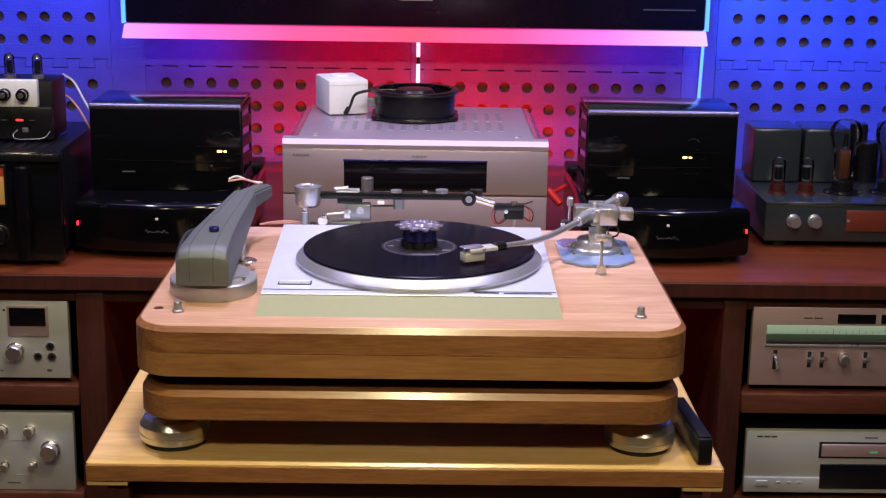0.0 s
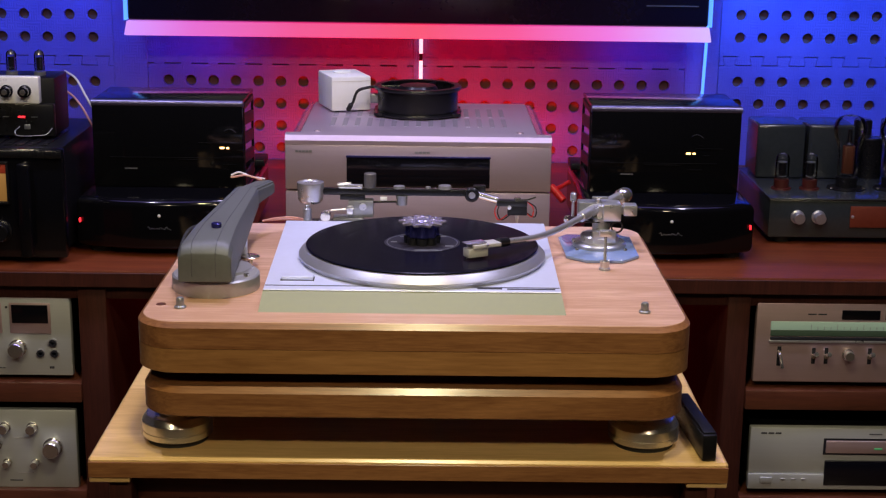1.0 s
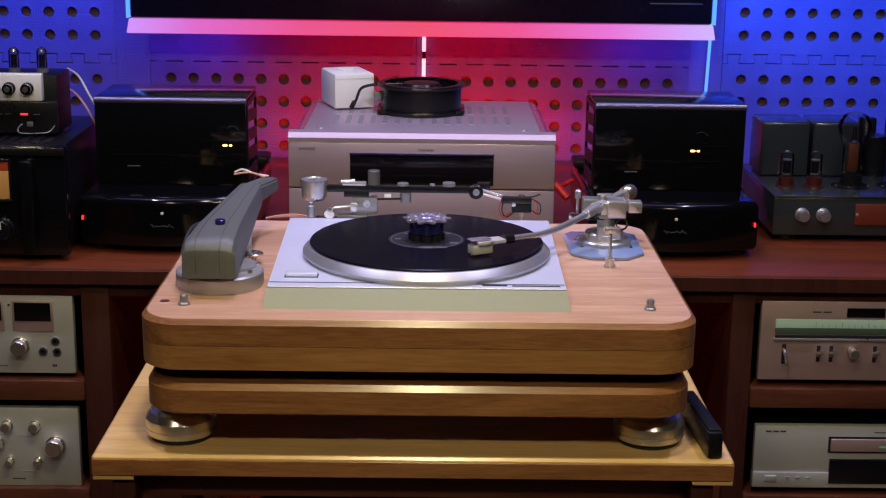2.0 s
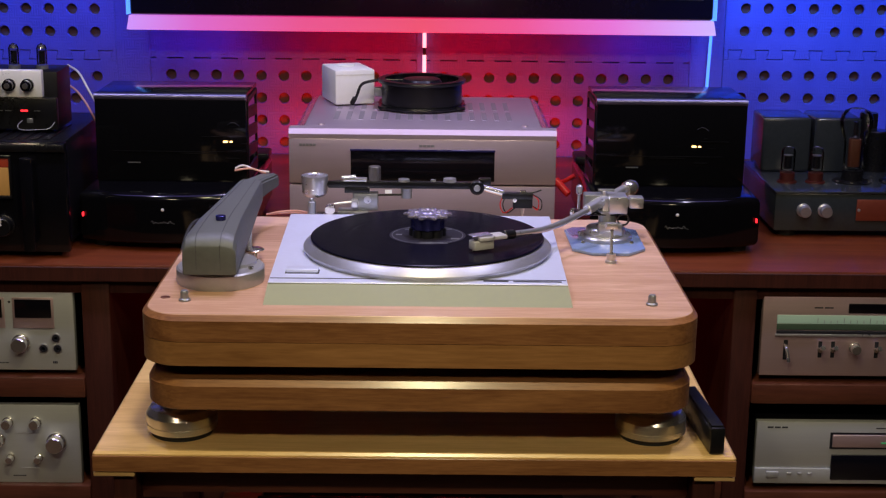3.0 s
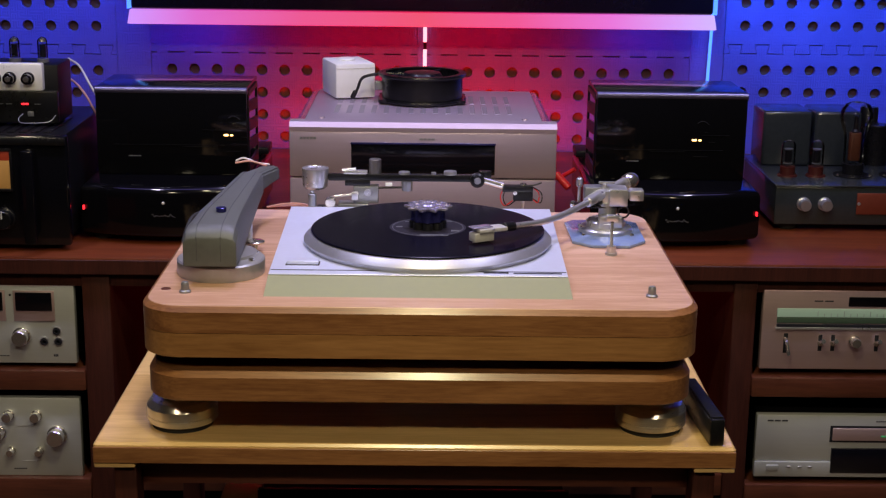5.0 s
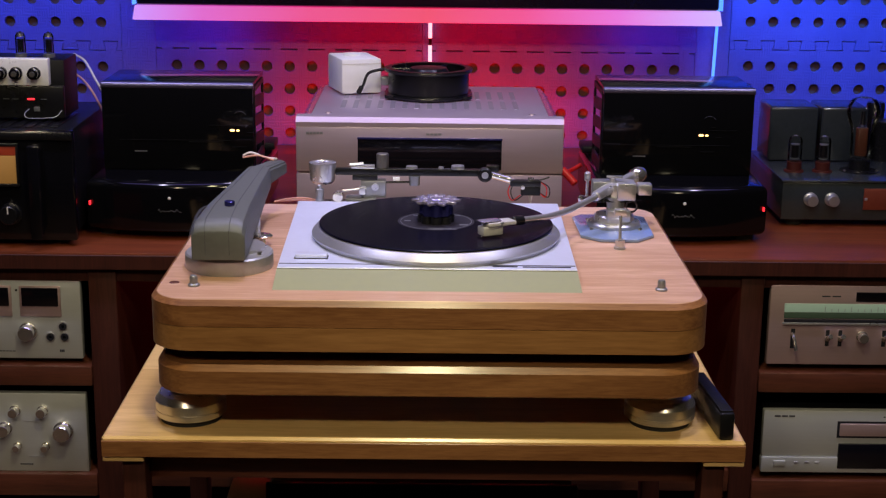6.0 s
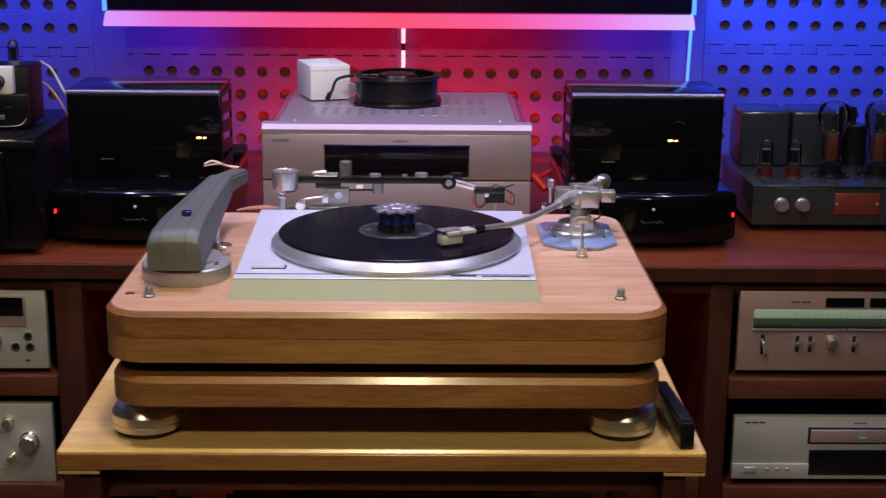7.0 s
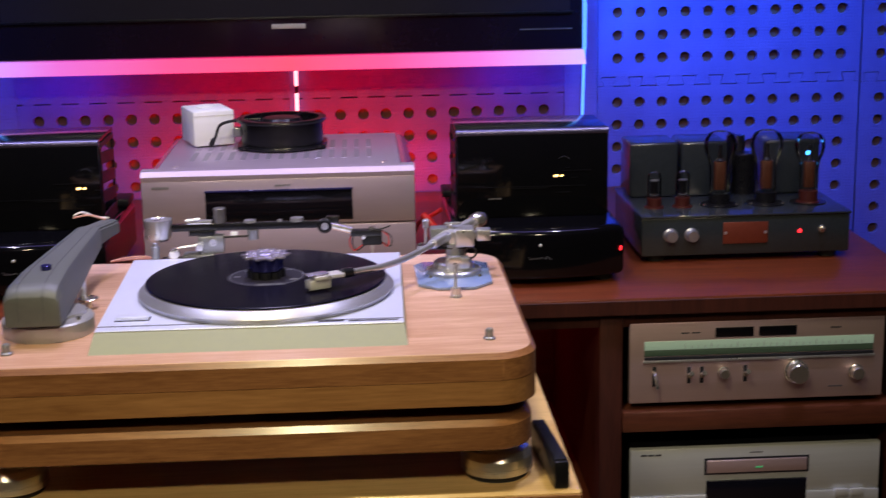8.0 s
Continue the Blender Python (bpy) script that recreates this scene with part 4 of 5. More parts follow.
for x in (-0.033, -0.080):
    v = part("vacuum_tube", lathe([(0, 0.100), (0.010, 0.100), (0.010, 0.106), (0, 0.106)], 18, (x, 0.05, 0)), M_GREY, tp)
    g = part("glass", lathe([(0.008, 0.106), (0.0085, 0.11), (0.0085, 0.135), (0.006, 0.140), (0, 0.143)], 20, (x, 0.05, 0), caps=False), M_GLASS, v)
    g.visible_shadow = False
    part("anode", lathe([(0, 0.108), (0.0055, 0.108), (0.0055, 0.130), (0, 0.130)], 14, (x, 0.05, 0)), M_PLASTIC, v)
    part("getter", lathe([(0, 0.1415), (0.005, 0.1385), (0.0065, 0.134), (0, 0.139)], 16, (x, 0.05, 0)), M_CHROME, v)
for x in (-0.22, -0.02):
    for y in (0.02, 0.09):
        part("foot", lathe([(0, 0), (0.008, 0), (0.008, 0.004), (0, 0.004)], 12, (x, y, 0)), M_RUBBER, tp)
wc = thing("signal_cable", "white cable looping down from the tube preamplifier", "cable", (-0.622, 0.70, 0.96))
part("lead", tube([(-0.02, 0.06, 0.085), (0.006, 0.03, 0.076), (0.030, 0.0, 0.048), (0.050, 0.0, 0.010), (0.062, 0.03, -0.04), (0.07, 0.08, -0.19)], 0.0019), M_WHITEWIRE, wc)
part("lead", tube([(-0.02, 0.06, 0.05), (0.004, 0.03, 0.040), (0.028, 0.01, 0.012), (0.040, 0.03, -0.04), (0.05, 0.08, -0.19)], 0.0019), M_PINKWIRE, wc)

# ---- table ----
table = thing("table", "honey-coloured wooden side table under the turntable", "table", (-0.012, -0.236, 0))
part("tabletop", box(-0.380, 0.380, 0, 0.52, 0.698, 0.723, 0.003, 1), M_TABLE, table, "glossy honey-coloured tabletop")
# Darker band over the front edge stands in for weaker light there.
part("tabletop_edge_shade", box(-0.3795, 0.3795, -0.0028, -0.0002, 0.6985, 0.7185, 0.0006, 1), M_HONEY, table, "wooden front edge darkened for weaker light")
for x0, x1 in ((-0.3795, -0.331), (0.331, 0.3795)):
    part("end_batten", box(x0, x1, 0.0, 0.519, 0.6915, 0.6978, 0.001, 1), M_TABLE, table)
for x in (-0.345, 0.345):
    for y in (0.03, 0.485):
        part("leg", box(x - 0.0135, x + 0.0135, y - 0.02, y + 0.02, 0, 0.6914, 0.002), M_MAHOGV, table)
for y in (0.05, 0.47):
    part("rail", box(-0.331, 0.331, y - 0.01, y + 0.01, 0.655, 0.698, 0.001), M_MAHOG, table)
part("lower_shelf", box(-0.331, 0.331, 0.012, 0.50, 0.30, 0.32, 0.002), M_MAHOG, table)
sub = thing("black_amplifier", "large black amplifier standing on the table's lower shelf", "amplifier", (0, 0.02, 0.32))
part("body", box(-0.21, 0.18, -0.12, 0.20, 0.012, 0.284, 0.004), M_MATT, sub)
part("front_panel", box(-0.215, 0.185, -0.128, -0.1205, 0.008, 0.289, 0.002), M_BLACK, sub)
for x in (-0.17, 0.14):
    part("foot", lathe([(0, 0), (0.02, 0), (0.02, 0.012), (0, 0.012)], 16, (x, 0.0, 0)), M_RUBBER, sub)
rp = thing("record_sleeve", "pale record sleeve leaning on the lower shelf", "record sleeve", (-0.245, -0.09, 0.32))
part("sleeve", box(-0.02, 0.03, -0.02, 0.05, 0.0, 0.270, 0.001), M_IVORY, rp)

remote = thing("remote_control", "slim black remote control standing on its edge", "remote control", (0.339, -0.163, 0.723), 4.5)
part("body", box(-0.008, 0.010, -0.068, 0.075, 0, 0.034, 0.003), M_PLASTIC, remote)
part("top_cover", box(-0.0065, 0.0085, -0.064, 0.072, 0.0342, 0.036, 0.0008), M_MATT, remote)

# ---- turntable ----
tt = thing("turntable", "heavy honey-coloured wooden turntable with a silver drive unit", "turntable", (0, 0, 0.723))
body = part("plinth", prism(rounded(-0.332, 0.318, -0.250, 0.250, 0.050, 10), 0.1405, 0.1717, 0.0060, 1, foot=0.0005), M_HONEY, tt, "rounded honey-coloured plinth in two layers")
part("plinth_top", prism(rounded(-0.3262, 0.3122, -0.2442, 0.2442, 0.044, 10), 0.1705, 0.1722, 0.0006, 1), M_TOPWOOD, body, "staved top face, paled as if lit from above")
part("lower_layer", prism(rounded(-0.3318, 0.3178, -0.2498, 0.2498, 0.050, 10), 0.112, 0.1403, 0.0, 1, foot=0.0012), M_HONEY2, body)
part("sub_plinth", prism(rounded(-0.327, 0.313, -0.250, 0.250, 0.050, 10), 0.058, 0.0935, 0.0066, 1, foot=0.0015), M_HONEY, tt, "thinner rounded lower board")
for x in (-0.2965, 0.2745):
    for y in (-0.168, 0.170):
        part("spacer", lathe([(0, 0.0935), (0.030, 0.0935), (0.032, 0.0965), (0.032, 0.109), (0.030, 0.112), (0, 0.112)], 28, (x, y, 0)), M_GREY, tt)
        ft = part("foot", lathe([(0, 0.007), (0.0415, 0.007), (0.0428, 0.0083), (0.0428, 0.0145), (0.0422, 0.0150), (0.0422, 0.0156), (0.0428, 0.0161), (0.0428, 0.0262), (0.0424, 0.0270), (0.0375, 0.0345), (0.0360, 0.0352), (0.025, 0.0355), (0.0225, 0.040), (0.0225, 0.045), (0.026, 0.047), (0.026, 0.058), (0, 0.058)], 44, (x, y, 0)), M_FOOT, tt, "turned brass-toned chrome foot", smooth=25)
        part("pad", lathe([(0, 0), (0.037, 0), (0.037, 0.007), (0, 0.007)], 30, (x, y, 0)), M_RUBBER, ft)
for x, y in ((-0.285, -0.189), (0.266, -0.189)):
    b = part("fixing_bolt", lathe([(0, 0.1722), (0.0072, 0.1722), (0.0070, 0.1742), (0.0054, 0.1756), (0, 0.1756)], 18, (x, y, 0)), M_GREY, tt)
    part("bolt_cap", lathe([(0, 0.1757), (0.0052, 0.1757), (0.0047, 0.1795), (0.0049, 0.1825), (0.0036, 0.1848), (0, 0.1856)], 16, (x, y, 0)), M_GREY, b)
part("plugged_hole", lathe([(0, 0.1722), (0.006, 0.1722), (0.0055, 0.1728), (0, 0.1728)], 16, (-0.310, -0.176, 0)), M_MAHOG, tt)

# drive unit: a bevelled silver frame
bm = bmesh.new()
lo = [bm.verts.new(p) for p in ((-0.1915, -0.204, 0.1722), (0.1715, -0.204, 0.1722), (0.176, 0.199, 0.1722), (-0.198, 0.199, 0.1722))]
hi = [bm.verts.new(p) for p in ((-0.190, -0.163, 0.1865), (0.169, -0.163, 0.1865), (0.174, 0.195, 0.1865), (-0.196, 0.195, 0.1865))]
bm.faces.new(lo)
bm.faces.new(hi)
for i in range(4):
    bm.faces.new((lo[i], lo[(i + 1) % 4], hi[(i + 1) % 4], hi[i]))
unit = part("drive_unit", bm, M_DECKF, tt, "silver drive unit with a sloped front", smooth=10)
part("top_plate", prism([(-0.1898, -0.1625), (0.1688, -0.1625), (0.1738, 0.1945), (-0.1958, 0.1945)], 0.1868, 0.1882, 0.0004, 1), M_DECK, unit, "silver top plate, tinted blue for lilac light")
part("groove_line", box(-0.189, 0.168, -0.1455, -0.1425, 0.1881, 0.1884), M_INK, unit)
# Dark outline painted as the shadow round the start button.
part("button_shadow", box(-0.1732, -0.1318, -0.1232, -0.1048, 0.1881, 0.1885), M_INK, unit)
part("start_button", box(-0.172, -0.133, -0.122, -0.106, 0.1886, 0.1930, 0.0012), M_DECK, unit, "silver start button")
part("slot", box(0.068, 0.098, -0.152, -0.148, 0.1881, 0.1888), M_INK, unit)
part("slot", box(0.104, 0.162, -0.1525, -0.1495, 0.1881, 0.1888), M_INK, unit)
platter = part("platter", lathe([(0, 0.1883), (0.157, 0.1883), (0.157, 0.1915), (0.1598, 0.1925), (0.1605, 0.1935), (0.1605, 0.1950), (0.1600, 0.1957), (0.1530, 0.2030), (0.1515, 0.2040), (0, 0.2040)], 120), M_PLATTER, tt, "turned aluminium platter")
part("mat", lathe([(0, 0.2040), (0.147, 0.2040), (0.147, 0.2055), (0, 0.2055)], 96), M_RUBBER, platter)

# ---- record, label and weight ----
rec = thing("record", "black vinyl record lying on the platter", "record", (0, 0, 0.9286))
pro = [(0, 0), (0.1495, 0), (0.151, 0.0008), (0.1495, 0.0018)]
r = 0.147
while r > 0.060:
    band = 0.0017 if int(r * 1000) % 21 else 0.00150
    pro += [(r, band), (r - 0.0016, band - 0.00012)]
    r -= 0.0032
pro += [(0.054, 0.0016), (0.052, 0.0017), (0, 0.0017)]
part("disc", lathe(pro, 120), M_VINYL, rec, "grooved black vinyl", smooth=60)
lab = part("label", lathe([(0, 0.0017), (0.0495, 0.0017), (0.0495, 0.0021), (0, 0.0021)], 60), M_LABEL, rec, "dark paper label with a pale ring")
part("ring", lathe([(0.0455, 0.0021), (0.0463, 0.0021), (0.0463, 0.0023), (0.0455, 0.0023), (0.0455, 0.0021)], 60), M_GREY, lab)
for x0, x1, y0, y1 in ((-0.014, 0.026, -0.045, -0.0425), (-0.010, 0.020, -0.0405, -0.0385), (0.030, 0.041, -0.022, -0.016), (-0.041, -0.033, -0.002, 0.003), (-0.03, -0.02, 0.028, 0.031), (0.012, 0.032, 0.030, 0.033)):
    part("printing", box(x0, x1, y0, y1, 0.0021, 0.0023), M_GREY, lab)
wt = thing("record_weight", "blue record weight with a flower-shaped top on the record", "record weight", (0, 0, 0.9307))
for k in range(8):
    a = 2 * math.pi * k / 8
    part("foot", lathe([(0, 0), (0.0075, 0), (0.0075, 0.009), (0, 0.009)], 14, (0.0165 * math.cos(a), 0.0165 * math.sin(a), 0.0)), M_PLASTIC, wt)
part("base", lathe([(0, 0.0), (0.0185, 0.0), (0.0185, 0.009), (0, 0.009)], 32), M_PLASTIC, wt)
out = []
for k in range(96):
    a = 2 * math.pi * k / 96
    q = 0.0208 + 0.0012 * math.cos(8 * a)
    out.append((q * math.cos(a), q * math.sin(a)))
part("body", prism(out, 0.0092, 0.0258, 0.001), M_BLUEGLASS, wt, "dark blue fluted body")
out = []
for k in range(128):
    a = 2 * math.pi * k / 128
    q = 0.0270 + 0.0045 * math.cos(10 * a)
    out.append((q * math.cos(a), q * math.sin(a)))
bm = prism(out, 0.0260, 0.0295, 0.0008)
for k in range(8):
    a = 2 * math.pi * (k + 0.5) / 8
    lathe([(0, 0.0295), (0.0042, 0.0295), (0.0036, 0.0305), (0, 0.0308)], 12, (0.0155 * math.cos(a), 0.020 * math.sin(a), 0), bm=bm)
    lathe([(0, 0.0295), (0.0028, 0.0295), (0.0022, 0.0305), (0, 0.0307)], 10, (0.0235 * math.cos(a - 0.39), 0.0235 * math.sin(a - 0.39), 0), bm=bm)
lathe([(0, 0.0295), (0.009, 0.0295), (0.0075, 0.0308), (0.003, 0.0312), (0, 0.0320)], 18, bm=bm)
part("flower_top", bm, M_FLOWER, wt, "lilac metal flower-shaped top")

# ---- main tonearm ----
ma = thing("tonearm", "silver tonearm with its cartridge lowered on the record", "tonearm", (0.245, 0.135, 0.8952))
octo = [(-0.053, 0.028), (-0.051, -0.077), (-0.026, -0.100), (0.023, -0.101), (0.048, -0.073), (0.049, 0.030), (0.034, 0.044), (-0.040, 0.044)]
part("base_plate", prism(octo, 0.0005, 0.0045, 0.0008), M_ACRYL, ma, "blue-tinted acrylic base plate")
part("base_ring", lathe([(0, 0.0047), (0.037, 0.0047), (0.037, 0.009), (0.035, 0.011), (0.027, 0.0115), (0.027, 0.019), (0.025, 0.021), (0, 0.021)], 40), M_STEEL, ma)
for a in (40, 140, 220, 320):
    part("base_screw", lathe([(0, 0.0046), (0.003, 0.0046), (0.0026, 0.007), (0, 0.007)], 10, (0.043 * math.cos(radians(a)), 0.043 * math.sin(radians(a)), 0)), M_CHROME, ma)
part("column", lathe([(0, 0.021), (0.0125, 0.021), (0.0125, 0.040), (0.016, 0.041), (0.016, 0.045), (0, 0.045)], 28, (0.002, 0, 0)), M_GREY, ma)
part("column_clamp", box(-0.012, 0.020, -0.026, -0.010, 0.014, 0.030, 0.002), M_STEEL, ma)
part("arm_board", box(-0.044, 0.022, -0.012, 0.012, 0.0385, 0.0425, 0.0012), M_PLASTIC, ma)
part("lift_ring", lathe([(0.0066, 0), (0.0085, 0), (0.0085, 0.004), (0.0066, 0.004), (0.0066, 0)], 24, (0.022, -0.012, 0.034), "Y"), M_PLASTIC, ma)
part("bearing_block", box(0.002, 0.027, -0.018, 0.016, 0.0425, 0.066, 0.0015), M_STEEL, ma, "squared steel bearing block")
part("bearing_block", box(-0.031, -0.006, -0.006, 0.018, 0.0425, 0.066, 0.0015), M_GREY, ma)
part("bearing_bridge", box(-0.0062, 0.0022, -0.010, 0.014, 0.0425, 0.062, 0.001), M_STEEL, ma)
part("lift_lever", box(-0.012, 0.010, -0.003, 0.003, 0.0705, 0.0735, 0.001), M_GREY, ma)
part("bearing_screw", rod(0.004, (-0.004, 0.0, 0.061), (-0.004, 0.0, 0.0715), 12, 0.001), M_STEEL, ma)
part("bias_block", box(0.031, 0.050, -0.008, 0.012, 0.048, 0.063, 0.0015), M_STEEL, ma)
part("bias_link", box(0.0268, 0.0312, -0.003, 0.006, 0.050, 0.060), M_GREY, ma)
part("arm_collar", rod(0.0072, (-0.030, -0.048, 0.0508), (0.006, -0.006, 0.0605), 20, 0.001, r2=0.0085), M_STEEL, ma)
part("arm_tube", tube([(0.006, -0.006, 0.0605), (-0.022, -0.040, 0.0530), (-0.048, -0.071, 0.0470), (-0.075, -0.108, 0.0440), (-0.100, -0.143, 0.0450), (-0.120, -0.166, 0.0475), (-0.138, -0.186, 0.0500)], 0.0042, 14), M_STEEL, ma, "satin silver arm tube")
part("counterweight_stub", rod(0.006, (0.004, -0.008, 0.060), (0.036, 0.028, 0.068), 16), M_STEEL, ma)
part("counterweight", lathe([(0, 0), (0.0085, 0), (0.0112, 0.004), (0.0112, 0.015), (0.009, 0.020), (0, 0.021)], 28, (0.030, 0.018, 0.0640), turn=Vector((0.66, 0.74, 0.16)).to_track_quat("Z", "Y").to_matrix().to_4x4()), M_CHROME, ma, "polished counterweight")
part("collet", rod(0.006, (-0.136, -0.184, 0.0498), (-0.150, -0.196, 0.0512), 14, 0.001), M_PLASTIC, ma)
hs = part("headshell", box(-0.010, 0.010, -0.020, 0.020, -0.003, 0.002, 0.001), M_PALE, ma, "pale headshell")
hs.matrix_basis = pose(-0.167, -0.206, 0.0520, 0, 0, -62)
ct = part("cartridge", box(-0.0080, 0.0080, -0.026, 0.002, -0.0142, -0.003, 0.0012), M_PALE, ma, "blocky ivory cartridge")
ct.matrix_basis = pose(-0.167, -0.206, 0.0520, 0, 0, -62)
part("cartridge_slot", box(-0.0082, -0.0078, -0.014, -0.010, -0.0135, -0.006), M_INK, ct)
part("cartridge_cap", box(-0.0075, 0.0075, -0.028, 0.0, 0.003, 0.0045, 0.0006), M_FLOWER, ct)
part("stylus", rod(0.0012, (0.0, -0.022, -0.0138), (0.0, -0.025, -0.0162), 8, r2=0.0004), M_STEEL, ct)
part("finger_lift", tube([(0.010, 0.0, 0.0), (0.018, -0.004, 0.004), (0.022, -0.010, 0.004)], 0.0009, 6), M_STEEL, hs)
part("arm_rest_post", rod(0.0022, (-0.036, 0.02, 0.036), (-0.036, 0.02, 0.075), 10, bm=rod(0.0045, (-0.036, 0.02, 0.062), (-0.036, 0.02, 0.074), 12, 0.001)), M_STEEL, ma)
part("rest_knob", lathe([(0, 0), (0.004, 0.001), (0.0055, 0.006), (0.004, 0.011), (0, 0.012)], 16, (-0.043, 0.02, 0.030)), M_CHROME, ma)
# the pillar stands towards the front of its plate
for ob in ma.children:
    if ob.name.split(".")[0] in ("base_ring", "base_screw", "column", "column_clamp", "arm_board", "lift_ring", "bearing_block", "bearing_bridge", "bearing_screw", "bias_block", "bias_link", "lift_lever", "arm_rest_post", "rest_knob"):
        ob.location = (0, -0.018, 0)
lift = thing("fixing_post", "small turned steel post on the plinth", "post", (0.240, 0.003, 0.8952))
part("foot", lathe([(0, 0), (0.008, 0), (0.0075, 0.003), (0.0062, 0.0035), (0.0062, 0.012), (0, 0.012)], 20), M_STEEL, lift)
part("rod", rod(0.0019, (0, 0, 0.012), (0.0, 0.006, 0.050), 10, r2=0.0024), M_STEEL, lift)
part("block", box(-0.008, 0.008, 0.001, 0.011, 0.044, 0.052, 0.001), M_STEEL, lift)

# ---- heavy grey tonearm ----
ga = thing("grey_tonearm", "heavy grey box-shaped tonearm on a round silver base", "tonearm", (-0.255, -0.098, 0.8952))
part("base_disc", lathe([(0, 0.0), (0.0535, 0.0), (0.054, 0.002), (0.054, 0.0175), (0.052, 0.0195), (0, 0.0195)], 56), M_SATIN, ga, "turned aluminium base disc")
part("pivot_ring", lathe([(0, 0.0195), (0.036, 0.0195), (0.035, 0.023), (0, 0.023)], 40, (0.008, 0.012, 0)), M_SATIN, ga)
for a in (20, 75, -25):
    part("base_screw", lathe([(0, 0.0195), (0.0038, 0.0195), (0.0034, 0.0225), (0, 0.023)], 12, (0.044 * math.cos(radians(a)), 0.044 * math.sin(radians(a)), 0)), M_CHROME, ga)


def boxy_sweep(stations):
    """A faceted beam: (centre x, y, z-bottom, z-top, half width, top half width) per station."""
    bm = bmesh.new()
    rings = []
    for x, y, z0, z1, w, tw in stations:
        c = z1 - (w - tw) * 0.8
        rings.append([bm.verts.new(p) for p in ((x - w, y, z0), (x + w, y, z0), (x + w, y, c), (x + tw, y, z1), (x - tw, y, z1), (x - w, y, c))])
    for a, b in zip(rings, rings[1:]):
        for k in range(6):
            bm.faces.new((a[k], a[(k + 1) % 6], b[(k + 1) % 6], b[k]))
    bm.faces.new(rings[0])
    bm.faces.new(rings[-1])
    bmesh.ops.bevel(bm, geom=bm.edges[:], offset=0.0022, segments=2, affect="EDGES")
    return bm


SECTION = ((-1, 0.03), (-0.94, 0), (0.94, 0), (1, 0.03), (1, 0.78), (0.88, 0.92), (0.66, 0.98), (0.42, 1), (-0.50, 1), (-0.72, 0.98), (-0.90, 0.92), (-1, 0.78))
STATIONS = ((-0.0640, -0.0042, 0.0245, 0.0580, 0.0310), (-0.0632, -0.0042, 0.0236, 0.0600, 0.0318), (-0.0575, -0.0042, 0.0235, 0.0665, 0.0322), (-0.0500, -0.0040, 0.0235, 0.0705, 0.0322), (-0.0400, -0.0038, 0.0236, 0.0722, 0.0318), (0.02, -0.002, 0.0260, 0.0760, 0.0286), (0.10, 0.003, 0.0340, 0.0775, 0.0235), (0.17, 0.0065, 0.0420, 0.0775, 0.0198), (0.236, 0.010, 0.0480, 0.0775, 0.0165))
bm = bmesh.new()
rings = [[bm.verts.new((cx + w * u, y, z0 + (z1 - z0) * v)) for u, v in SECTION] for y, cx, z0, z1, w in STATIONS]
for ra_, rb_ in zip(rings, rings[1:]):
    for k in range(len(SECTION)):
        bm.faces.new((ra_[k], ra_[(k + 1) % len(SECTION)], rb_[(k + 1) % len(SECTION)], rb_[k]))
bm.faces.new(rings[0])
bm.faces.new(rings[-1])
part("arm_body", bm, M_ARM, ga, "grey enamelled arm body", smooth=28)
part("arm_tail", boxy_sweep([(0.010, 0.234, 0.050, 0.0765, 0.0150, 0.011), (0.024, 0.272, 0.055, 0.0760, 0.0140, 0.010), (0.030, 0.290, 0.056, 0.0760, 0.0140, 0.010)]), M_ARM, ga)
for u in (0.42, -0.50):
    part("seam_line", tube([(STATIONS[0][1] + u * STATIONS[0][4], -0.0641, 0.030)] + [(cx + u * w, y, z1 + 0.0001) for y, cx, z0, z1, w in STATIONS], 0.00035, 5, 4), M_DIMINK, ga)
part("thumb_screw", lathe([(0, 0.070), (0.0048, 0.070), (0.0064, 0.0775), (0.0064, 0.0810), (0.005, 0.0818), (0, 0.0825)], 22, (0.001, 0.006, -0.001)), M_BLUEGLASS, ga, "dark blue thumb screw")
part("rear_post", rod(0.006, (0.020, 0.110, 0.0), (0.020, 0.110, 0.044), 16, 0.001), M_STEEL, ga)
part("rest_disc", lathe([(0, 0), (0.0042, 0), (0.0035, 0.010), (0.0125, 0.0115), (0.0130, 0.0135), (0.0105, 0.0150), (0, 0.0150)], 24, (0.030, 0.100, 0)), M_CHROME, ga, "small chrome rest disc on a stem")
part("plug_lead", tube([(0.030, 0.286, 0.078), (0.012, 0.288, 0.080), (-0.006, 0.290, 0.086), (-0.018, 0.290, 0.082)], 0.0014, 8), M_WHITEWIRE, ga)
part("plug_lead", tube([(0.026, 0.282, 0.077), (0.004, 0.284, 0.083), (-0.018, 0.285, 0.080)], 0.0014, 8), M_PINKWIRE, ga)

# ---- third tonearm behind the platter ----
ra = thing("rear_tonearm", "black straight tonearm with a grey counterweight behind the platter", "tonearm", (-0.10, 0.218, 0.8952))
part("base", box(-0.062, 0.022, -0.014, 0.020, 0.0, 0.010, 0.002), M_PLASTIC, ra)
part("base_block", box(-0.030, 0.014, -0.012, 0.014, 0.0102, 0.018, 0.0015), M_GREY, ra)
part("pivot_block", box(-0.008, 0.028, -0.008, 0.012, 0.018, 0.043, 0.0015), M_GREY, ra, "grey metal pivot block")
part("pivot_screw", lathe([(0, 0), (0.0055, 0), (0.005, 0.002), (0, 0.002)], 16, (0.013, -0.008, 0.034), "Y"), M_STEEL, ra)
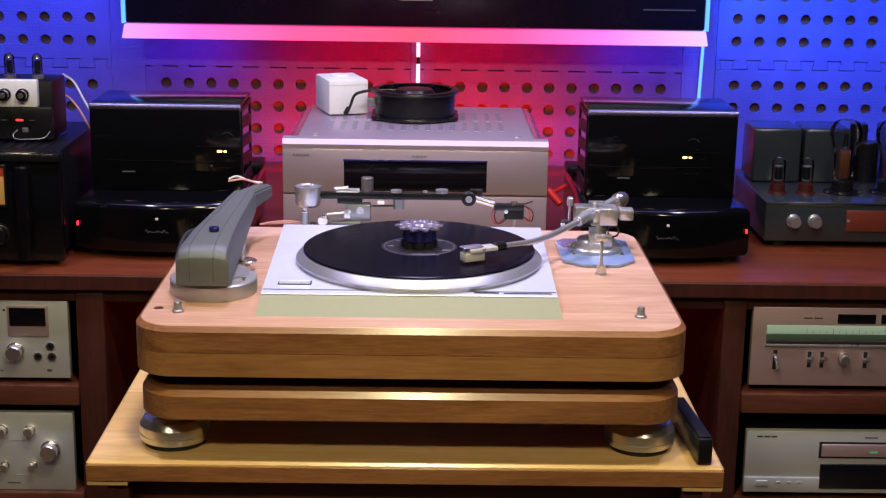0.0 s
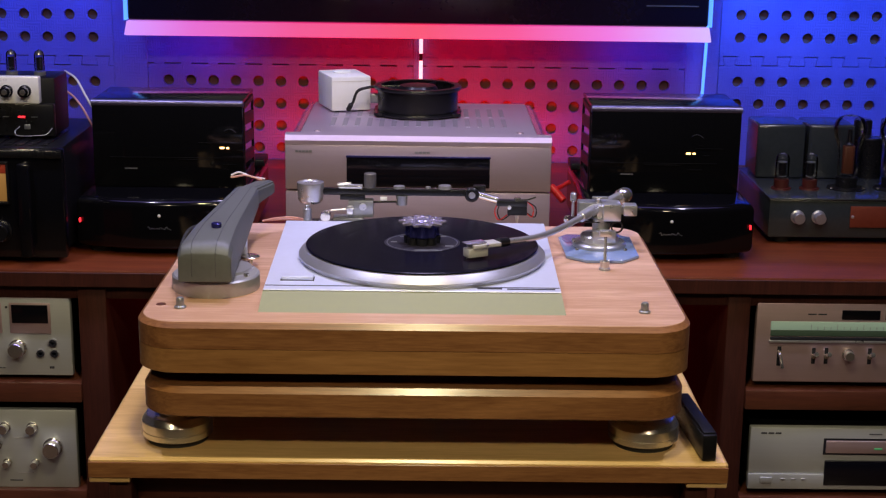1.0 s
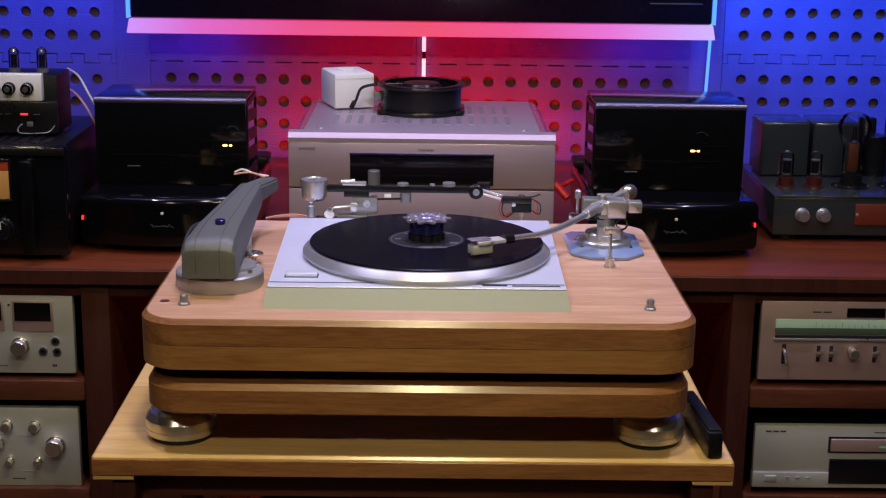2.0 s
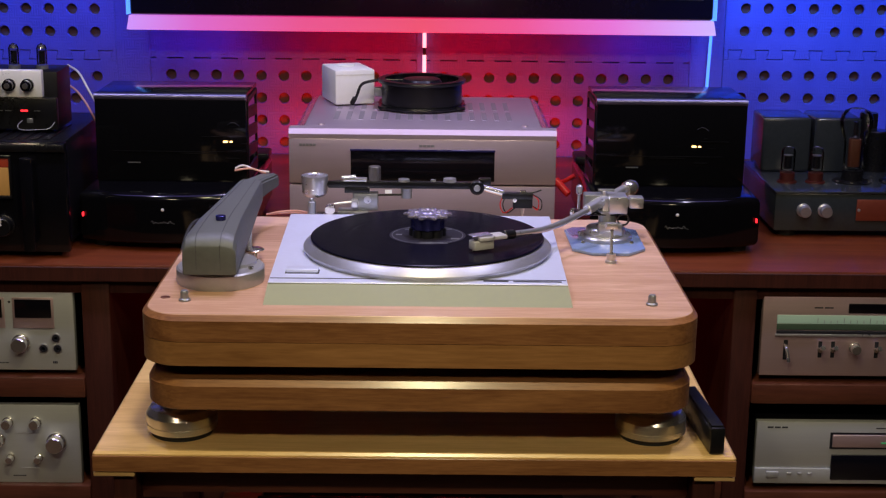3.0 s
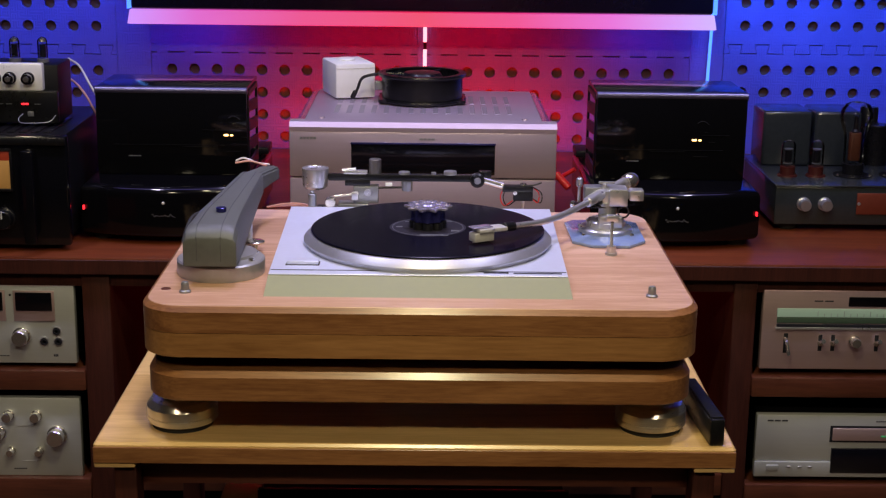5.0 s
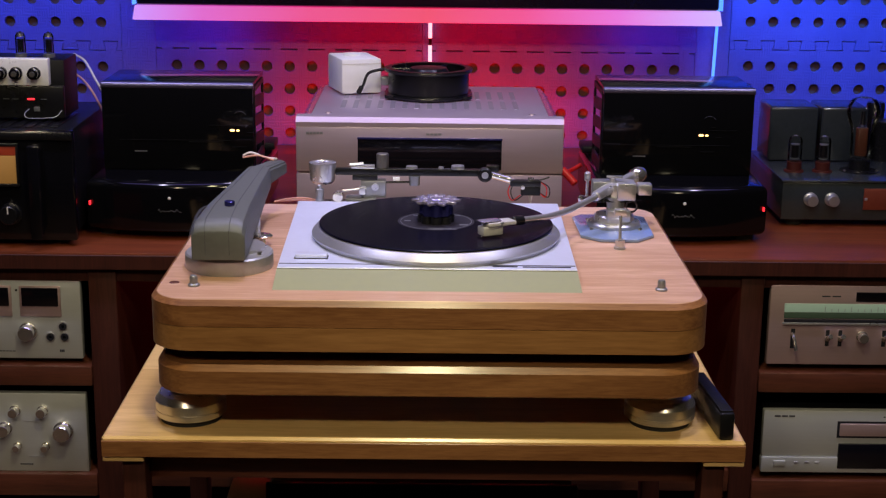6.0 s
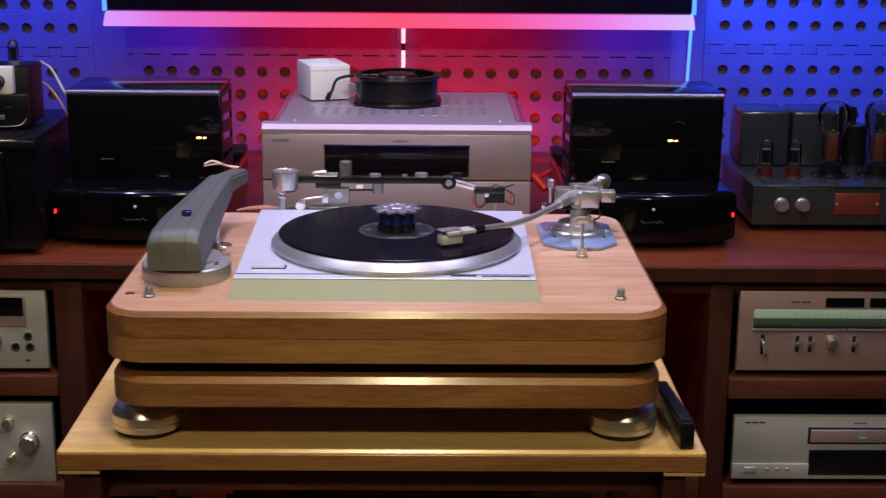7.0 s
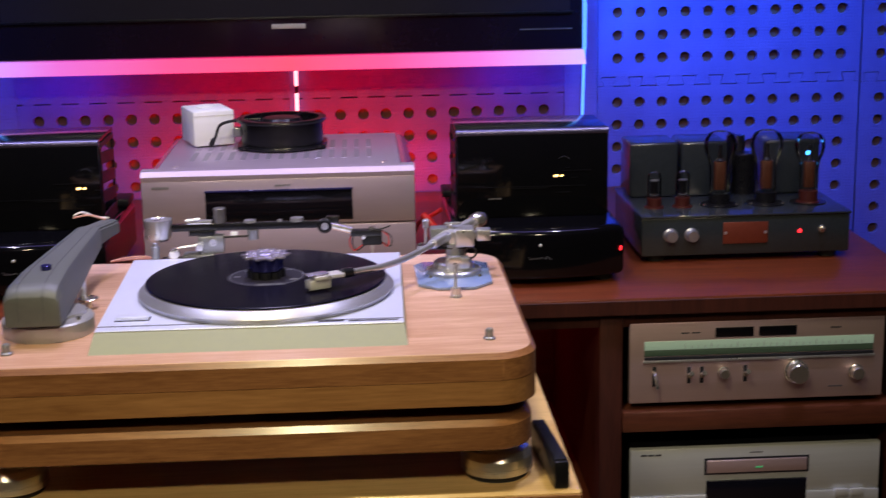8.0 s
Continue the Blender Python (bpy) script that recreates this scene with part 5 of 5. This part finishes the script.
part("side_lever", rod(0.0018, (-0.034, -0.012, 0.029), (0.0, -0.012, 0.033), 8, bm=box(-0.010, -0.001, -0.016, -0.008, 0.024, 0.036, 0.001)), M_STEEL, ra)
part("post", rod(0.006, (-0.066, -0.019, 0.0), (-0.066, -0.019, 0.034), 16, 0.001, bm=rod(0.0035, (-0.066, -0.019, 0.034), (-0.066, -0.019, 0.0385), 12, 0.0008)), M_GREY, ra)
part("weight_stub", rod(0.0045, (-0.048, 0.004, 0.055), (-0.040, 0.002, 0.055), 14), M_PLASTIC, ra)
part("knurled_knob", lathe([(0, 0), (0.007, 0), (0.008, 0.003), (0.007, 0.012), (0, 0.013)], 20, (-0.040, -0.012, 0.022), "Y"), M_CHROME, ra)
part("counterweight", lathe([(0, 0.037), (0.014, 0.037), (0.0180, 0.041), (0.0195, 0.064), (0.0192, 0.067), (0.0180, 0.067), (0.0172, 0.0658), (0, 0.0658)], 36, (-0.063, 0.004, 0)), M_STEEL, ra, "grey cup-shaped counterweight")
part("beam", box(-0.044, 0.172, -0.005, 0.005, 0.0500, 0.0600, 0.0015), M_PLASTIC, ra, "square black beam")
part("beam_cradle", box(-0.020, 0.016, -0.007, 0.007, 0.0435, 0.0510, 0.001), M_PLASTIC, ra)
part("scale_plate", box(-0.022, 0.012, -0.006, 0.006, 0.0602, 0.0645, 0.001), M_STEEL, ra)
part("lever", rod(0.002, (-0.024, -0.005, 0.066), (-0.004, -0.005, 0.068), 8), M_STEEL, ra)
part("trim_weight", lathe([(0, 0.0602), (0.0088, 0.0602), (0.0088, 0.080), (0.008, 0.081), (0, 0.081)], 24, (0.023, 0.004, 0)), M_RIBBED, ra, "dark ribbed trim weight")
part("stud", lathe([(0, 0.0602), (0.0085, 0.0602), (0.008, 0.0635), (0, 0.064)], 24, (0.065, 0, 0)), M_STEEL, ra)
part("stud", lathe([(0, 0.0602), (0.004, 0.0602), (0.0035, 0.0630), (0, 0.0632)], 16, (0.107, 0, 0)), M_STEEL, ra)
part("stud", lathe([(0, 0.0602), (0.0095, 0.0602), (0.009, 0.065), (0, 0.0652)], 24, (0.131, 0, 0)), M_STEEL, ra)
part("hanging_weight", lathe([(0, 0.036), (0.0078, 0.036), (0.0078, 0.0445), (0.0082, 0.045), (0.0082, 0.0500), (0, 0.0500)], 24, (0.069, 0, 0)), M_GREY, ra)
part("side_label", box(0.038, 0.048, -0.0065, -0.004, 0.043, 0.0485, 0.0008), M_WHITE, ra)
part("bias_rod", rod(0.0016, (0.022, -0.003, 0.040), (0.062, -0.003, 0.041), 8), M_PLASTIC, ra)
part("yoke", lathe([(0, 0), (0.0085, 0), (0.0105, 0.002), (0.0105, 0.010), (0.0085, 0.012), (0, 0.012)], 26, (0.170, 0.002, 0.053), "Y"), M_PLASTIC, ra, "round black yoke")
part("yoke_screw", lathe([(0, 0), (0.005, 0), (0.0045, 0.0015), (0, 0.0015)], 16, (0.170, -0.010, 0.053), "Y"), M_STEEL, ra)
part("yoke_lug", box(0.172, 0.190, -0.004, 0.006, 0.056, 0.066, 0.002), M_PLASTIC, ra)
part("neck", rod(0.0052, (0.178, -0.002, 0.053), (0.208, -0.004, 0.045), 16, 0.0008), M_CHROME, ra)
head = part("headshell", box(0.206, 0.250, -0.012, 0.006, 0.0375, 0.0455, 0.001), M_PLASTIC, ra, "black headshell")
part("cartridge", box(0.222, 0.250, -0.010, 0.004, 0.024, 0.0372, 0.0012), M_MATT, ra)
part("finger_lift", tube([(0.236, -0.010, 0.046), (0.250, -0.012, 0.048), (0.262, -0.012, 0.052)], 0.0012, 6), M_PLASTIC, head)
part("headshell_screw", lathe([(0, 0.0456), (0.005, 0.0456), (0.0045, 0.049), (0, 0.0492)], 14, (0.236, -0.003, 0)), M_CHROME, head)
part("headshell_screw", lathe([(0, 0), (0.0035, 0), (0.003, 0.0012), (0, 0.0014)], 12, (0.224, -0.0122, 0.0365), "Y"), M_CHROME, head)
for k, (dx, mm) in enumerate(((0.0, M_REDWIRE), (0.004, M_PLASTIC))):
    part("lead_wire", tube([(0.208 + dx, 0.002, 0.040), (0.204 + dx, 0.004, 0.026), (0.210 + dx, 0.004, 0.014), (0.222 + dx, 0.003, 0.022)], 0.0009, 5, 5), mm, ra)
    part("lead_wire", tube([(0.250, 0.0, 0.043), (0.259 + dx, 0.0, 0.034), (0.258 + dx, 0.0, 0.020), (0.250, 0.0, 0.026)], 0.0009, 5, 5), mm, ra)
part("stylus_guard", rod(0.0035, (0.236, -0.003, 0.024), (0.236, -0.003, 0.008), 10, r2=0.0008), M_STEEL, ra)
rw = thing("signal_cable", "thin pink tonearm wires behind the plinth", "cable", (-0.20, 0.235, 0.8952))
part("lead", tube([(0.040, -0.006, 0.006), (0.012, 0.004, 0.010), (-0.014, 0.008, 0.008), (-0.036, 0.010, 0.003)], 0.0014, 7), M_PINKWIRE, rw)
part("lead", tube([(0.040, 0.0, 0.005), (0.010, 0.010, 0.006), (-0.020, 0.012, 0.004), (-0.032, 0.016, 0.002)], 0.0014, 7), M_PINKWIRE, rw)
bc = thing("power_cable", "black cable hanging beside the turntable plinth", "cable", (-0.335, 0.04, 0.723))
part("lead", tube([(0.02, 0.18, 0.176), (0.002, 0.12, 0.177), (-0.003, 0.05, 0.14), (-0.006, 0.0, 0.06), (-0.006, -0.02, 0.004)], 0.0027), M_RUBBER, bc)

# ---- perforated foam mats, last ----
MX, MZ, STEP, DEPTH = 0.60, 0.596, 0.05, 0.014


def mat_mesh():
    """A 0.6 m foam mat with 11 x 11 round holes and toothed edges."""
    bm = bmesh.new()
    n, r = 12, 0.0130
    ox = (MX - 10 * STEP) / 2
    oz = (MZ - 10 * STEP) / 2
    c45 = [(math.cos(2 * math.pi * (k + 0.5) / n), math.sin(2 * math.pi * (k + 0.5) / n)) for k in range(n)]
    h = STEP / 2
    for i in range(11):
        for j in range(11):
            cx, cz = ox + i * STEP, oz + j * STEP
            inner = [bm.verts.new((cx + r * a, 0, cz + r * b)) for a, b in c45]
            inner2 = [bm.verts.new((cx + r * 0.93 * a, 0.0006 + 0.0, cz + r * 0.93 * b)) for a, b in c45]
            deep = [bm.verts.new((cx + r * 0.93 * a, DEPTH, cz + r * 0.93 * b)) for a, b in c45]
            outer = []
            for a, b in c45:
                s = h / max(abs(a), abs(b))
                outer.append(bm.verts.new((cx + a * s, 0, cz + b * s)))
            corner = {}
            for k in range(n):
                m2 = (k + 1) % n
                (a, b), (a2, b2) = c45[k], c45[m2]
                if (abs(a) > abs(b)) != (abs(a2) > abs(b2)):
                    sx, sz = (1 if a + a2 > 0 else -1), (1 if b + b2 > 0 else -1)
                    v = bm.verts.new((cx + sx * h, 0, cz + sz * h))
                    bm.faces.new((inner[k], outer[k], v, outer[m2], inner[m2]))
                else:
                    bm.faces.new((inner[k], outer[k], outer[m2], inner[m2]))
                bm.faces.new((inner[k], inner[m2], inner2[m2], inner2[k]))
                bm.faces.new((inner2[k], inner2[m2], deep[m2], deep[k]))
    # margins
    e0x, e1x, e0z, e1z = ox - h, MX - ox + h, oz - h, MZ - oz + h
    for x0, x1, z0, z1 in ((e0x, e1x, 0.008, e0z), (e0x, e1x, e1z, MZ - 0.012), (0.006, e0x, 0.008, MZ - 0.012), (e1x, MX - 0.006, 0.008, MZ - 0.012)):
        box(x0, x1, 0, DEPTH, z0, z1, bm=bm)
    # teeth at the upper and lower edge
    for k in range(10):
        x = 0.03 + k * 0.06
        own = prism([(x - 0.011, MZ - 0.0119), (x + 0.011, MZ - 0.0119), (x + 0.015, MZ + 0.0078), (x - 0.015, MZ + 0.0078)], -DEPTH, 0, m=UP)
        merge(own, bm)
        if k < 9:
            merge(prism([(x + 0.0163, 0.0079), (x + 0.0437, 0.0079), (x + 0.0477, -0.0120), (x + 0.0123, -0.0120)], -DEPTH, 0, m=UP), bm)
    merge(prism([(0.0062, 0.0079), (0.0138, 0.0079), (0.0178, -0.0130), (0.0062, -0.0130)], -DEPTH, 0, m=UP), bm)
    merge(prism([(0.5862, 0.0079), (0.5938, 0.0079), (0.5938, -0.0130), (0.5822, -0.0130)], -DEPTH, 0, m=UP), bm)
    return bm


MAT = mesh_of("foam_mat", mat_mesh(), M_FOAM, 20)
for x0, low in ((-1.891, 0.385), (-1.289, 0.385), (-0.625, 0.391), (-0.019, 0.391), (0.645, 0.402), (1.237, 0.400), (1.838, 0.400)):
    rise = 0.625 if -0.7 < x0 < 0.5 else 0.598
    for z0 in (low, low + rise, low + rise + 0.598):
        ob = new("foam_mat", MAT)
        ob.parent = wall
        ob.location = (x0, 1.4165, z0)


for x0, x1 in ((-0.6946, -0.6200), (-0.0302, -0.0138), (0.5760, 0.6500)):
    ob = part("foam_border", box(x0, x1, 0, DEPTH, -0.6, 1.2, 0.001, 1), M_FOAM, wall, smooth=20)
    ob.location = (0, 1.4165, 0.999)
ob = part("edge_strip", box(-0.62, 0.576, 0.0013, DEPTH, 0.978, 1.026), M_FOAM, wall, smooth=20)
ob.location = (0, 1.4165, 0)
